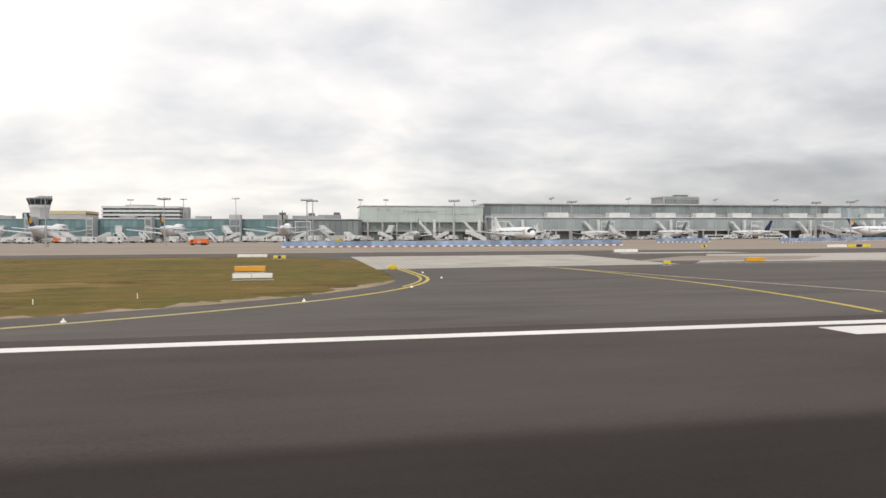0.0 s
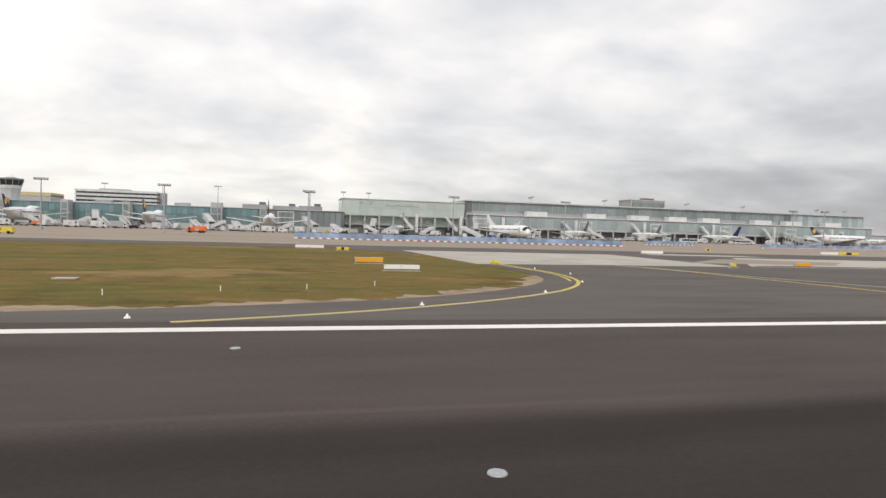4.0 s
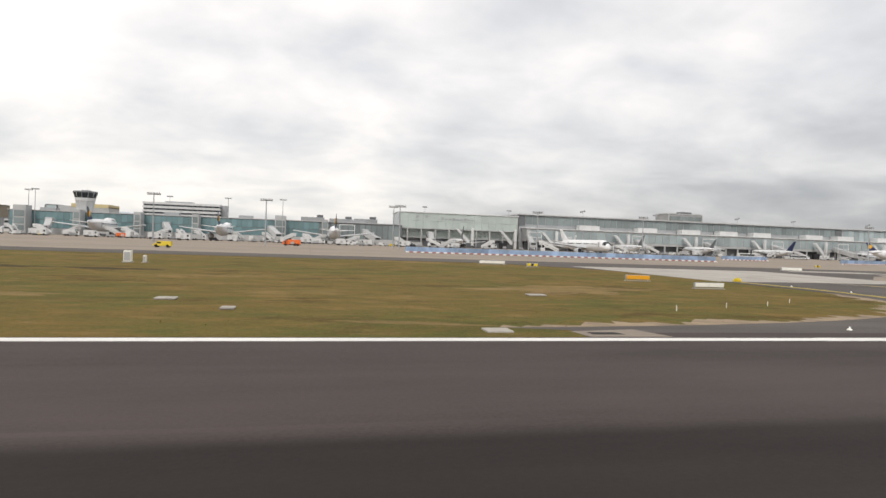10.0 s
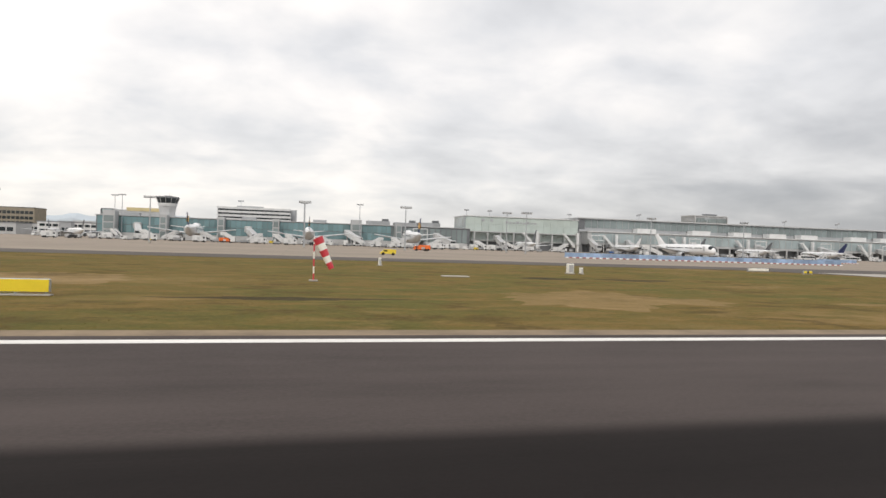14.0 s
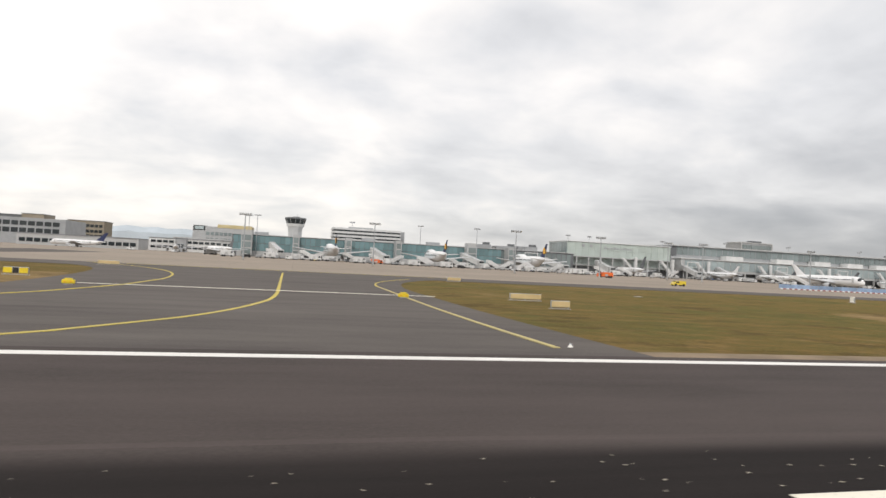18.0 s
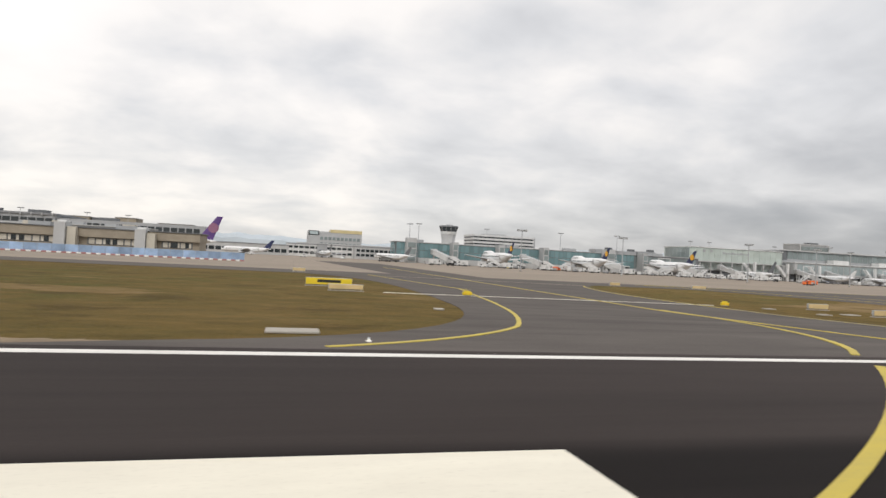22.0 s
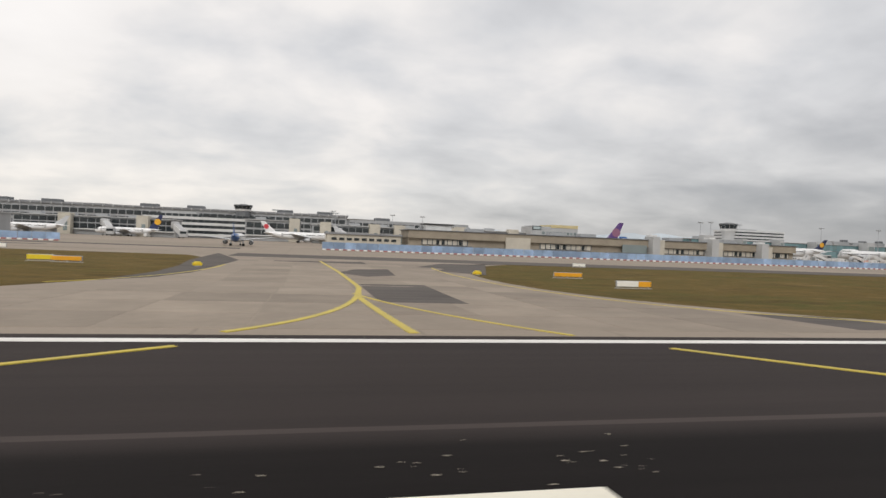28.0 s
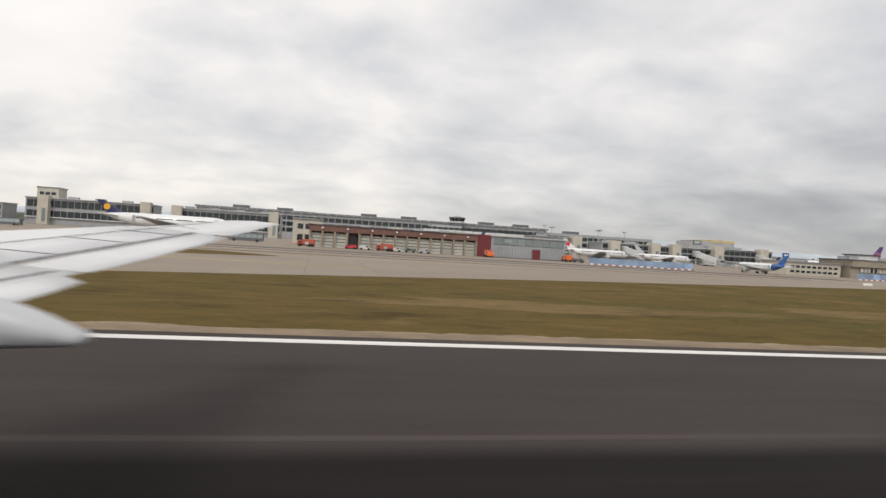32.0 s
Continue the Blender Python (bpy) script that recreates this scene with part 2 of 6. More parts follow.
def asphalt(name, base, lanes=False):
    m, nd, ln, bs = tree_of(name)
    pos = nd.new("ShaderNodeNewGeometry").outputs["Position"]
    wide = noise_node(nd, ln, pos, 0.05, 5.0, 0.6, (0.35, 1.0, 1.0))
    fine = noise_node(nd, ln, pos, 14.0, 4.0, 0.7)
    streak = noise_node(nd, ln, pos, 1.0, 2.0, 0.5, (0.02, 1.1, 1.0))
    col = ramp_node(nd, ln, wide, [(0.3, tuple(c * 0.66 for c in base)), (0.7, tuple(c * 1.25 for c in base))])
    col = mix_node(nd, ln, 0.4, col, ramp_node(nd, ln, streak, [(0.35, tuple(c * 0.7 for c in base)), (0.65, tuple(c * 1.25 for c in base))]))
    col = mix_node(nd, ln, 0.35, col, ramp_node(nd, ln, fine, [(0.3, tuple(c * 0.5 for c in base)), (0.75, tuple(c * 1.7 for c in base))]))
    stain = noise_node(nd, ln, pos, 0.35, 5.0, 0.62, (0.3, 1.0, 1.0))
    col = mix_node(nd, ln, ramp_node(nd, ln, stain, [(0.42, (0.0,) * 3), (0.72, (0.55,) * 3)]), col, tuple(c * 1.55 for c in base))
    col = mix_node(nd, ln, ramp_node(nd, ln, stain, [(0.28, (0.5,) * 3), (0.42, (0.0,) * 3)]), col, tuple(c * 0.55 for c in base))
    if lanes:
        # Tyre rubber along the middle of the runway, and the pale seam where two paving lanes meet.
        sep = nd.new("ShaderNodeSeparateXYZ")
        ln.new(pos, sep.inputs["Vector"])
        wob = nd.new("ShaderNodeMath")
        wob.operation = "MULTIPLY_ADD"
        ln.new(noise_node(nd, ln, pos, 0.25, 3.0, 0.5, (0.2, 1.0, 1.0)), wob.inputs[0])
        wob.inputs[1].default_value = 0.6
        ln.new(sep.outputs["Y"], wob.inputs[2])
        rub = nd.new("ShaderNodeMapRange")
        rub.interpolation_type = "SMOOTHSTEP"
        for k, v in (("From Min", 8.3), ("From Max", 7.5), ("To Min", 0.0), ("To Max", 0.88)):
            rub.inputs[k].default_value = v
        ln.new(wob.outputs[0], rub.inputs["Value"])
        patch = ramp_node(nd, ln, noise_node(nd, ln, pos, 0.09, 4.0, 0.6, (0.16, 1.0, 1.0)), [(0.34, (0.55,) * 3), (0.52, (1.0,) * 3)])
        # More rubber lies where aircraft touch down.
        zone = nd.new("ShaderNodeMapRange")
        zone.interpolation_type = "SMOOTHSTEP"
        for k, v in (("From Min", -5.0), ("From Max", -60.0), ("To Min", 0.72), ("To Max", 1.0)):
            zone.inputs[k].default_value = v
        ln.new(sep.outputs["X"], zone.inputs["Value"])
        thick = nd.new("ShaderNodeMath")
        thick.operation = "MULTIPLY"
        ln.new(rub.outputs["Result"], thick.inputs[0])
        ln.new(zone.outputs["Result"], thick.inputs[1])
        film_zone = nd.new("ShaderNodeMapRange")
        film_zone.interpolation_type = "SMOOTHSTEP"
        for k, v in (("From Min", -160.0), ("From Max", -240.0), ("To Min", 0.0), ("To Max", 0.80)):
            film_zone.inputs[k].default_value = v
        ln.new(sep.outputs["X"], film_zone.inputs["Value"])
        fade = nd.new("ShaderNodeMapRange")
        for k, v in (("From Min", -410.0), ("From Max", -540.0), ("To Min", 1.0), ("To Max", 0.45)):
            fade.inputs[k].default_value = v
        ln.new(sep.outputs["X"], fade.inputs["Value"])
        film_amount = nd.new("ShaderNodeMath")
        film_amount.operation = "MULTIPLY"
        ln.new(film_zone.outputs["Result"], film_amount.inputs[0])
        ln.new(fade.outputs["Result"], film_amount.inputs[1])
        film = (0.0195, 0.0144, 0.0135)
        smear = noise_node(nd, ln, pos, 0.5, 5.0, 0.65, (0.05, 1.6, 1.0))
        tracks = ramp_node(nd, ln, smear, [(0.34, tuple(c * 0.72 for c in film)), (0.5, film), (0.68, tuple(c * 1.35 for c in film))])
        col = mix_node(nd, ln, film_amount.outputs[0], col, tracks)
        amount = nd.new("ShaderNodeMath")
        amount.operation = "MULTIPLY"
        ln.new(thick.outputs[0], amount.inputs[0])
        ln.new(patch, amount.inputs[1])
        col = mix_node(nd, ln, amount.outputs[0], col, ramp_node(nd, ln, smear, [(0.34, (0.0056, 0.0046, 0.0046)), (0.5, (0.0076, 0.0063, 0.0062)), (0.68, (0.0118, 0.0098, 0.0094))]))
        sheen = nd.new("ShaderNodeMapRange")
        for k, v in (("From Min", 0.0), ("From Max", 1.0), ("To Min", 0.22), ("To Max", 0.12)):
            sheen.inputs[k].default_value = v
        ln.new(amount.outputs[0], sheen.inputs["Value"])
        ln.new(sheen.outputs["Result"], bs.inputs["Specular IOR Level"])
        seam = nd.new("ShaderNodeMath")
        seam.operation = "COMPARE"
        seam.inputs[1].default_value, seam.inputs[2].default_value = 8.4, 0.10
        ln.new(wob.outputs[0], seam.inputs[0])
        worn = nd.new("ShaderNodeMath")
        worn.operation = "MULTIPLY"
        ln.new(seam.outputs[0], worn.inputs[0])
        ln.new(ramp_node(nd, ln, noise_node(nd, ln, pos, 0.3, 3.0, 0.5, (0.1, 1.0, 1.0)), [(0.46, (0.0,) * 3), (0.66, (0.42,) * 3)]), worn.inputs[1])
        col = mix_node(nd, ln, worn.outputs[0], col, tuple(c * 2.0 for c in base))
    ln.new(col, bs.inputs["Base Color"])
    bs.inputs["Roughness"].default_value = 0.9
    bs.inputs["Specular IOR Level"].default_value = 0.22
    bump_node(nd, ln, fine, 0.35, 0.01, bs)
    MATS[name] = m
    return m


def concrete(name, base, slab=6.0):
    m, nd, ln, bs = tree_of(name)
    pos = nd.new("ShaderNodeNewGeometry").outputs["Position"]
    br = nd.new("ShaderNodeTexBrick")
    br.offset = 0.0
    for k, v in (("Scale", 1.0), ("Mortar Size", 0.06), ("Mortar Smooth", 0.3), ("Bias", 0.0), ("Brick Width", slab), ("Row Height", slab)):
        br.inputs[k].default_value = v
    br.inputs["Color1"].default_value = (*(c * 0.9 for c in base), 1)
    br.inputs["Color2"].default_value = (*(min(1, c * 1.12) for c in base), 1)
    br.inputs["Mortar"].default_value = (*(c * 0.5 for c in base), 1)
    ln.new(pos, br.inputs["Vector"])
    wide = noise_node(nd, ln, pos, 0.035, 5.0, 0.62, (0.4, 1.0, 1.0))
    fine = noise_node(nd, ln, pos, 6.0, 4.0, 0.7)
    col = mix_node(nd, ln, 0.5, br.outputs["Color"], ramp_node(nd, ln, wide, [(0.32, tuple(c * 0.62 for c in base)), (0.62, tuple(min(1, c * 1.1) for c in base))]))
    col = mix_node(nd, ln, 0.2, col, ramp_node(nd, ln, fine, [(0.3, tuple(c * 0.55 for c in base)), (0.7, tuple(min(1, c * 1.3) for c in base))]))
    ln.new(col, bs.inputs["Base Color"])
    bs.inputs["Roughness"].default_value = 0.85
    bump_node(nd, ln, fine, 0.3, 0.01, bs)
    MATS[name] = m
    return m


def turf(name, green, brown, dry):
    m, nd, ln, bs = tree_of(name)
    pos = nd.new("ShaderNodeNewGeometry").outputs["Position"]
    wide = noise_node(nd, ln, pos, 0.10, 7.0, 0.66, (0.55, 0.8, 1.0))
    far = noise_node(nd, ln, pos, 0.03, 5.0, 0.6, (0.5, 1.4, 1.0))
    mid = noise_node(nd, ln, pos, 0.6, 8.0, 0.76, (0.55, 1.0, 1.0))
    fine = noise_node(nd, ln, pos, 7.0, 5.0, 0.78)
    dark = tuple(c * 0.42 for c in green)
    col = ramp_node(nd, ln, wide, [(0.36, dark), (0.44, green), (0.50, brown), (0.57, brown), (0.64, dry)])
    col = mix_node(nd, ln, 0.5, col, ramp_node(nd, ln, mid, [(0.34, dark), (0.45, green), (0.55, brown), (0.63, dry)]))
    # Lush between the entry and the first exit, drier and browner along the rest of the runway.
    sep = nd.new("ShaderNodeSeparateXYZ")
    ln.new(pos, sep.inputs["Vector"])
    lush = nd.new("ShaderNodeMapRange")
    lush.interpolation_type = "SMOOTHSTEP"
    for k, v in (("From Min", -190.0), ("From Max", -90.0), ("To Min", 0.72), ("To Max", 0.20)):
        lush.inputs[k].default_value = v
    ln.new(sep.outputs["X"], lush.inputs["Value"])
    thin = nd.new("ShaderNodeMath")
    thin.operation = "MULTIPLY"
    ln.new(ramp_node(nd, ln, far, [(0.40, (0.0,) * 3), (0.56, (1.0,) * 3)]), thin.inputs[0])
    ln.new(lush.outputs["Result"], thin.inputs[1])
    col = mix_node(nd, ln, thin.outputs[0], col, ramp_node(nd, ln, mid, [(0.35, tuple(c * 0.55 for c in brown)), (0.5, brown), (0.65, tuple(c * 1.25 for c in brown))]))
    # Bare dry earth showing through in long patches.
    bare = noise_node(nd, ln, pos, 0.11, 8.0, 0.74, (0.45, 0.75, 1.0))
    col = mix_node(nd, ln, ramp_node(nd, ln, bare, [(0.57, (0.0,) * 3), (0.64, (0.75,) * 3)]), col, dry)
    # Tufts left dark and rank between the mown runs.
    rank = noise_node(nd, ln, pos, 0.30, 7.0, 0.76, (0.5, 0.7, 1.0))
    col = mix_node(nd, ln, ramp_node(nd, ln, rank, [(0.37, (0.9,) * 3), (0.46, (0.0,) * 3)]), col, tuple(c * 0.34 for c in brown))
    col = mix_node(nd, ln, 0.35, col, ramp_node(nd, ln, fine, [(0.3, dark), (0.7, tuple(c * 1.6 for c in brown))]))
    # The whole colour gets darker towards negative x.
    x_tone = nd.new("ShaderNodeMapRange")
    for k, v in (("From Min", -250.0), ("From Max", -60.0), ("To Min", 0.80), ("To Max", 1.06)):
        x_tone.inputs[k].default_value = v
    ln.new(sep.outputs["X"], x_tone.inputs["Value"])
    col = mix_node(nd, ln, 1.0, col, x_tone.outputs["Result"], "MULTIPLY")
    ln.new(col, bs.inputs["Base Color"])
    bs.inputs["Roughness"].default_value = 0.95
    bs.inputs["Specular IOR Level"].default_value = 0.1
    bump_node(nd, ln, fine, 0.7, 0.06, bs)
    MATS[name] = m
    return m


def worn_paint(name, color, worn_to, amount=0.5):
    m, nd, ln, bs = tree_of(name)
    pos = nd.new("ShaderNodeNewGeometry").outputs["Position"]
    a = noise_node(nd, ln, pos, 0.7, 5.0, 0.7, (0.25, 1.0, 1.0))
    b = noise_node(nd, ln, pos, 16.0, 3.0, 0.7)
    col = ramp_node(nd, ln, a, [(0.35, color), (0.75, tuple(x * (1 - amount) + y * amount for x, y in zip(color, worn_to)))])
    col = mix_node(nd, ln, ramp_node(nd, ln, b, [(0.58, (0, 0, 0)), (0.72, (amount,) * 3)]), col, worn_to)
    ln.new(col, bs.inputs["Base Color"])
    bs.inputs["Roughness"].default_value = 0.7
    MATS[name] = m
    return m


M_RUNWAY = asphalt("runway_asphalt", (0.0605, 0.0488, 0.0455), True)
M_TAXI = asphalt("taxiway_asphalt", (0.094, 0.083, 0.0765))
M_DARK = asphalt("dark_asphalt", (0.034, 0.033, 0.033))
M_CONC = concrete("apron_concrete", (0.275, 0.228, 0.18))
M_PALE = concrete("pale_concrete", (0.40, 0.375, 0.335), 7.5)
M_SLAB = plain("weathered_concrete_slab", (0.275, 0.228, 0.18), 0.85, 0, 0.22, 0.35, 0.2, 0.2)
M_SLABP = plain("pale_concrete_slab", (0.40, 0.375, 0.335), 0.85, 0, 0.18, 0.35, 0.2, 0.12)
M_SHOULDER = plain("shoulder_dirt", (0.24, 0.18, 0.115), 0.95, 0, 0.4, 0.7, 0.3)
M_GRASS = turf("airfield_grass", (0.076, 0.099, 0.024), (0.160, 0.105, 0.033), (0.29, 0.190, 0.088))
M_SOIL = plain("tan_soil", (0.30, 0.225, 0.145), 0.95, 0, 0.45, 0.8, 0.4)
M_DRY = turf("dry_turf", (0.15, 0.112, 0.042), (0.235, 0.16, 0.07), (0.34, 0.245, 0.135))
M_WHITE = worn_paint("white_marking", (0.80, 0.79, 0.76), (0.30, 0.28, 0.26), 0.4)
M_CREAM = worn_paint("cream_marking", (0.80, 0.77, 0.66), (0.4, 0.37, 0.31), 0.3)
M_FADED = worn_paint("faded_yellow_marking", (0.15, 0.115, 0.045), (0.07, 0.06, 0.05), 0.6)
M_SOILED = worn_paint("soiled_marking", (0.40, 0.355, 0.275), (0.2, 0.18, 0.15), 0.5)
M_YELLOW = worn_paint("yellow_marking", (0.56, 0.445, 0.065), (0.26, 0.22, 0.11), 0.45)
M_SANDY = worn_paint("pale_yellow_marking", (0.50, 0.42, 0.16), (0.22, 0.19, 0.13), 0.5)
M_SIGNW = plain("white_sign_face", (0.85, 0.84, 0.78), 0.4, 0, 0.08)
M_SIGNO = plain("orange_sign_face", (0.80, 0.38, 0.02), 0.4, 0, 0.1)
M_SIGNY = plain("yellow_sign_face", (0.78, 0.60, 0.03), 0.4, 0, 0.1)
M_SIGNB = plain("beige_sign_back", (0.62, 0.48, 0.25), 0.5, 0, 0.15)
M_BLACK = plain("black_enamel", (0.02, 0.02, 0.022), 0.45)
M_STEEL = plain("galvanised_steel", (0.42, 0.44, 0.46), 0.45, 0.6, 0.2)
M_GREY = plain("grey_cladding", (0.36, 0.375, 0.39), 0.5, 0.1, 0.15, 0.2)
M_DGREY = plain("dark_grey_cladding", (0.14, 0.15, 0.16), 0.5, 0.1, 0.2, 0.2)
M_LGREY = plain("light_grey_panel", (0.45, 0.46, 0.465), 0.5, 0, 0.12, 0.2, 0, 0.15)
M_WPANEL = plain("white_facade_panel", (0.64, 0.65, 0.65), 0.45, 0, 0.15, 0.3)
M_PALEGREEN = plain("pale_green_glass_panel", (0.45, 0.515, 0.485), 0.12, 0, 0.1, 0.15, 0, 0.07)
M_TEAL = glazing("teal_facade_glass", (0.20, 0.335, 0.36), 0.04)
M_GREYGLASS = glazing("grey_facade_glass", (0.27, 0.325, 0.33))
M_DARKGLASS = glazing("dark_window_glass", (0.035, 0.045, 0.05))
M_CLEARG = glazing("pale_facade_glass", (0.43, 0.51, 0.525))
M_BEIGE = plain("brown_concrete_wall", (0.31, 0.272, 0.215), 0.85, 0, 0.22, 0.25, 0.1)
M_CREAMW = plain("cream_render_wall", (0.52, 0.49, 0.42), 0.8, 0, 0.15, 0.3)
M_BRICK = plain("red_brick_wall", (0.19, 0.105, 0.085), 0.85, 0, 0.25, 0.6, 0.2)
M_RED = plain("dark_red_panel", (0.16, 0.028, 0.032), 0.5, 0, 0.15)
M_DOORP = plain("pale_door_panel", (0.56, 0.53, 0.46), 0.55, 0, 0.15, 0.6, 0, 0.15)
M_ROOF = plain("grey_roof_sheet", (0.25, 0.26, 0.275), 0.6, 0.1, 0.2, 0.08)
M_YROOF = plain("ochre_facade_band", (0.55, 0.46, 0.25), 0.6, 0, 0.12, 0.3)
M_TARP = plain("blue_tarpaulin", (0.29, 0.41, 0.59), 0.6, 0, 0.3, 0.5, 0.2, 0.3)
M_BLKW = plain("white_barrier_block", (0.80, 0.79, 0.77), 0.6)
M_BLKR = plain("red_barrier_block", (0.40, 0.18, 0.17), 0.6)
M_PLANE = plain("white_aircraft_paint", (0.76, 0.77, 0.78), 0.3, 0, 0.06, 0.2, 0, 0, 0.3)
M_PLANEG = plain("grey_aircraft_paint", (0.50, 0.52, 0.54), 0.35, 0, 0.1, 0.3)
M_NAVY = plain("navy_fin_paint", (0.025, 0.035, 0.10), 0.35)
M_GOLD = plain("gold_fin_emblem", (0.80, 0.42, 0.03), 0.4)
M_PURPLE = plain("purple_fin_paint", (0.10, 0.05, 0.20), 0.35)
M_PINK = plain("magenta_fin_stripe", (0.26, 0.12, 0.20), 0.4)
M_BLUE = plain("bright_blue_fin_paint", (0.03, 0.13, 0.40), 0.35)
M_REDFIN = plain("red_fin_emblem", (0.60, 0.05, 0.07), 0.4)
M_FIRE = plain("fire_engine_red", (0.46, 0.10, 0.06), 0.4)
M_TYRE = plain("tyre_rubber", (0.02, 0.02, 0.02), 0.9)
M_ORANGE = plain("orange_vehicle_paint", (0.78, 0.16, 0.03), 0.4)
M_YCAR = plain("yellow_vehicle_paint", (0.72, 0.55, 0.05), 0.4)
M_LAMP = plain("lamp_glass", (0.75, 0.78, 0.8), 0.1)
# Distance haze is put into the hills' pale blue base colour.
M_HILL = plain("haze_tinted_hills", (0.46, 0.52, 0.57), 0.95, 0, 0.15, 0.003)
M_TREE = plain("distant_trees", (0.075, 0.085, 0.06), 0.95, 0, 0.45, 0.12)
M_WING = plain("wing_grey_paint", (0.66, 0.67, 0.68), 0.38, 0.1, 0.1, 0.9, 0, 0, 0.2)
M_WINGD = plain("wing_gap_dark", (0.10, 0.10, 0.11), 0.6)

# ---- mesh helpers ----
MESHES = {}


def part(name, bm, material, parent=None, label="", at=(0, 0, 0)):
    """Links a bmesh as one mesh object, under a thing or a part where one is given."""
    me = bpy.data.meshes.new(name)
    bm.to_mesh(me)
    bm.free()
    me.materials.append(material)
    ob = new(name, me)
    ob.location, ob.parent = at, parent
    return tagged(ob, label)


def thing(name, at, label, category, group="", turn=0.0, kind=""):
    """An Empty at the base of a thing, to which its parts belong."""
    ob = new(name)
    ob.matrix_basis = pose(*at, 0, 0, turn)
    return tagged(ob, label, category, group, kind)


def add_box(bm, x0, x1, y0, y1, z0, z1, bevel=0.0):
    m = Matrix.LocRotScale(((x0 + x1) / 2, (y0 + y1) / 2, (z0 + z1) / 2), None, (x1 - x0, y1 - y0, z1 - z0))
    made = bmesh.ops.create_cube(bm, size=1.0, matrix=m)
    if bevel:
        edges = list({e for v in made["verts"] for e in v.link_edges})
        bmesh.ops.bevel(bm, geom=edges, offset=bevel, segments=1, affect="EDGES")


def block(name, size, material, parent=None, at=(0, 0, 0), label="", bevel=0.02, turn=(0, 0, 0)):
    """A bevelled block standing on its base at at; alike blocks share one mesh."""
    key = (*[round(s, 3) for s in size], material.name, bevel)
    if key not in MESHES:
        bm = bmesh.new()
        sx, sy, sz = size
        add_box(bm, -sx / 2, sx / 2, -sy / 2, sy / 2, 0, sz, min(bevel, min(size) * 0.3))
        me = bpy.data.meshes.new(name)
        bm.to_mesh(me)
        bm.free()
        me.materials.append(material)
        MESHES[key] = me
    ob = new(name, MESHES[key])
    ob.matrix_basis = pose(*at, *turn)
    ob.parent = parent
    return tagged(ob, label)


def rod(name, a, b, r0, r1, material, parent=None, sides=8, label=""):
    bm = bmesh.new()
    a, b = Vector(a), Vector(b)
    d = b - a
    m = Matrix.Translation((a + b) / 2) @ d.to_track_quat("Z", "Y").to_matrix().to_4x4()
    bmesh.ops.create_cone(bm, cap_ends=True, segments=sides, radius1=r0, radius2=r1, depth=d.length, matrix=m)
    return part(name, bm, material, parent, label)


def rings(bm, loops, close=True):
    """Skins a row of closed loops of points; the ends are closed."""
    rows = [[bm.verts.new(p) for p in loop] for loop in loops]
    n = len(rows[0])
    for a, b in zip(rows, rows[1:]):
        for i in range(n):
            bm.faces.new((a[i], a[(i + 1) % n], b[(i + 1) % n], b[i]))
    if close:
        bm.faces.new(rows[0])
        bm.faces.new(rows[-1][::-1])
    bmesh.ops.recalc_face_normals(bm, faces=bm.faces)


def smooth(ob):
    ob.data.shade_smooth()
    return ob


def bend(a, b, c, steps=12):
    """A smooth bend from a to c that leans towards b."""
    out = []
    for i in range(steps + 1):
        t = i / steps
        out.append(tuple((1 - t) ** 2 * p + 2 * t * (1 - t) * q + t * t * r for p, q, r in zip(a, b, c)))
    return out


def sheet(name, outline, z, material, thick=0.3):
    """A level slab with that outline and its top at z."""
    bm = bmesh.new()
    top = bm.faces.new([bm.verts.new((x, y, z)) for x, y in outline])
    made = bmesh.ops.extrude_face_region(bm, geom=[top])
    bmesh.ops.translate(bm, vec=(0, 0, -thick), verts=[v for v in made["geom"] if isinstance(v, bmesh.types.BMVert)])
    bmesh.ops.recalc_face_normals(bm, faces=bm.faces)
    bmesh.ops.triangulate(bm, faces=[f for f in bm.faces if len(f.verts) > 4])
    return tagged(part(name, bm, material), kind="structure")


def stripe(name, line, width, material, label, z=0.012):
    """A painted line along a row of points, with its thickness."""
    bm = bmesh.new()
    pts = [Vector((*p, 0)) for p in line]
    loops = []
    for i, p in enumerate(pts):
        d = (pts[min(i + 1, len(pts) - 1)] - pts[max(i - 1, 0)]).normalized()
        s = Vector((-d.y, d.x, 0)) * width / 2
        loops.append([p + s + Vector((0, 0, z)), p - s + Vector((0, 0, z)), p - s - Vector((0, 0, 0.02)), p + s - Vector((0, 0, 0.02))])
    rings(bm, loops)
    return tagged(part(name, bm, material), label, "marking", kind="structure")


def settle(t, corner, at, scale=(1, 1, 1), rise=0.0):
    """Moves a thing built round corner to at, in its true proportions, and stands its Empty there."""
    shift = Matrix.Diagonal((*scale, 1)) @ Matrix.Translation((-corner[0], -corner[1], 0))
    for ob in list(bpy.data.objects):
        if ob.parent == t:
            ob.matrix_basis = shift @ ob.matrix_basis
    t.matrix_basis = pose(*at, rise)
    return t


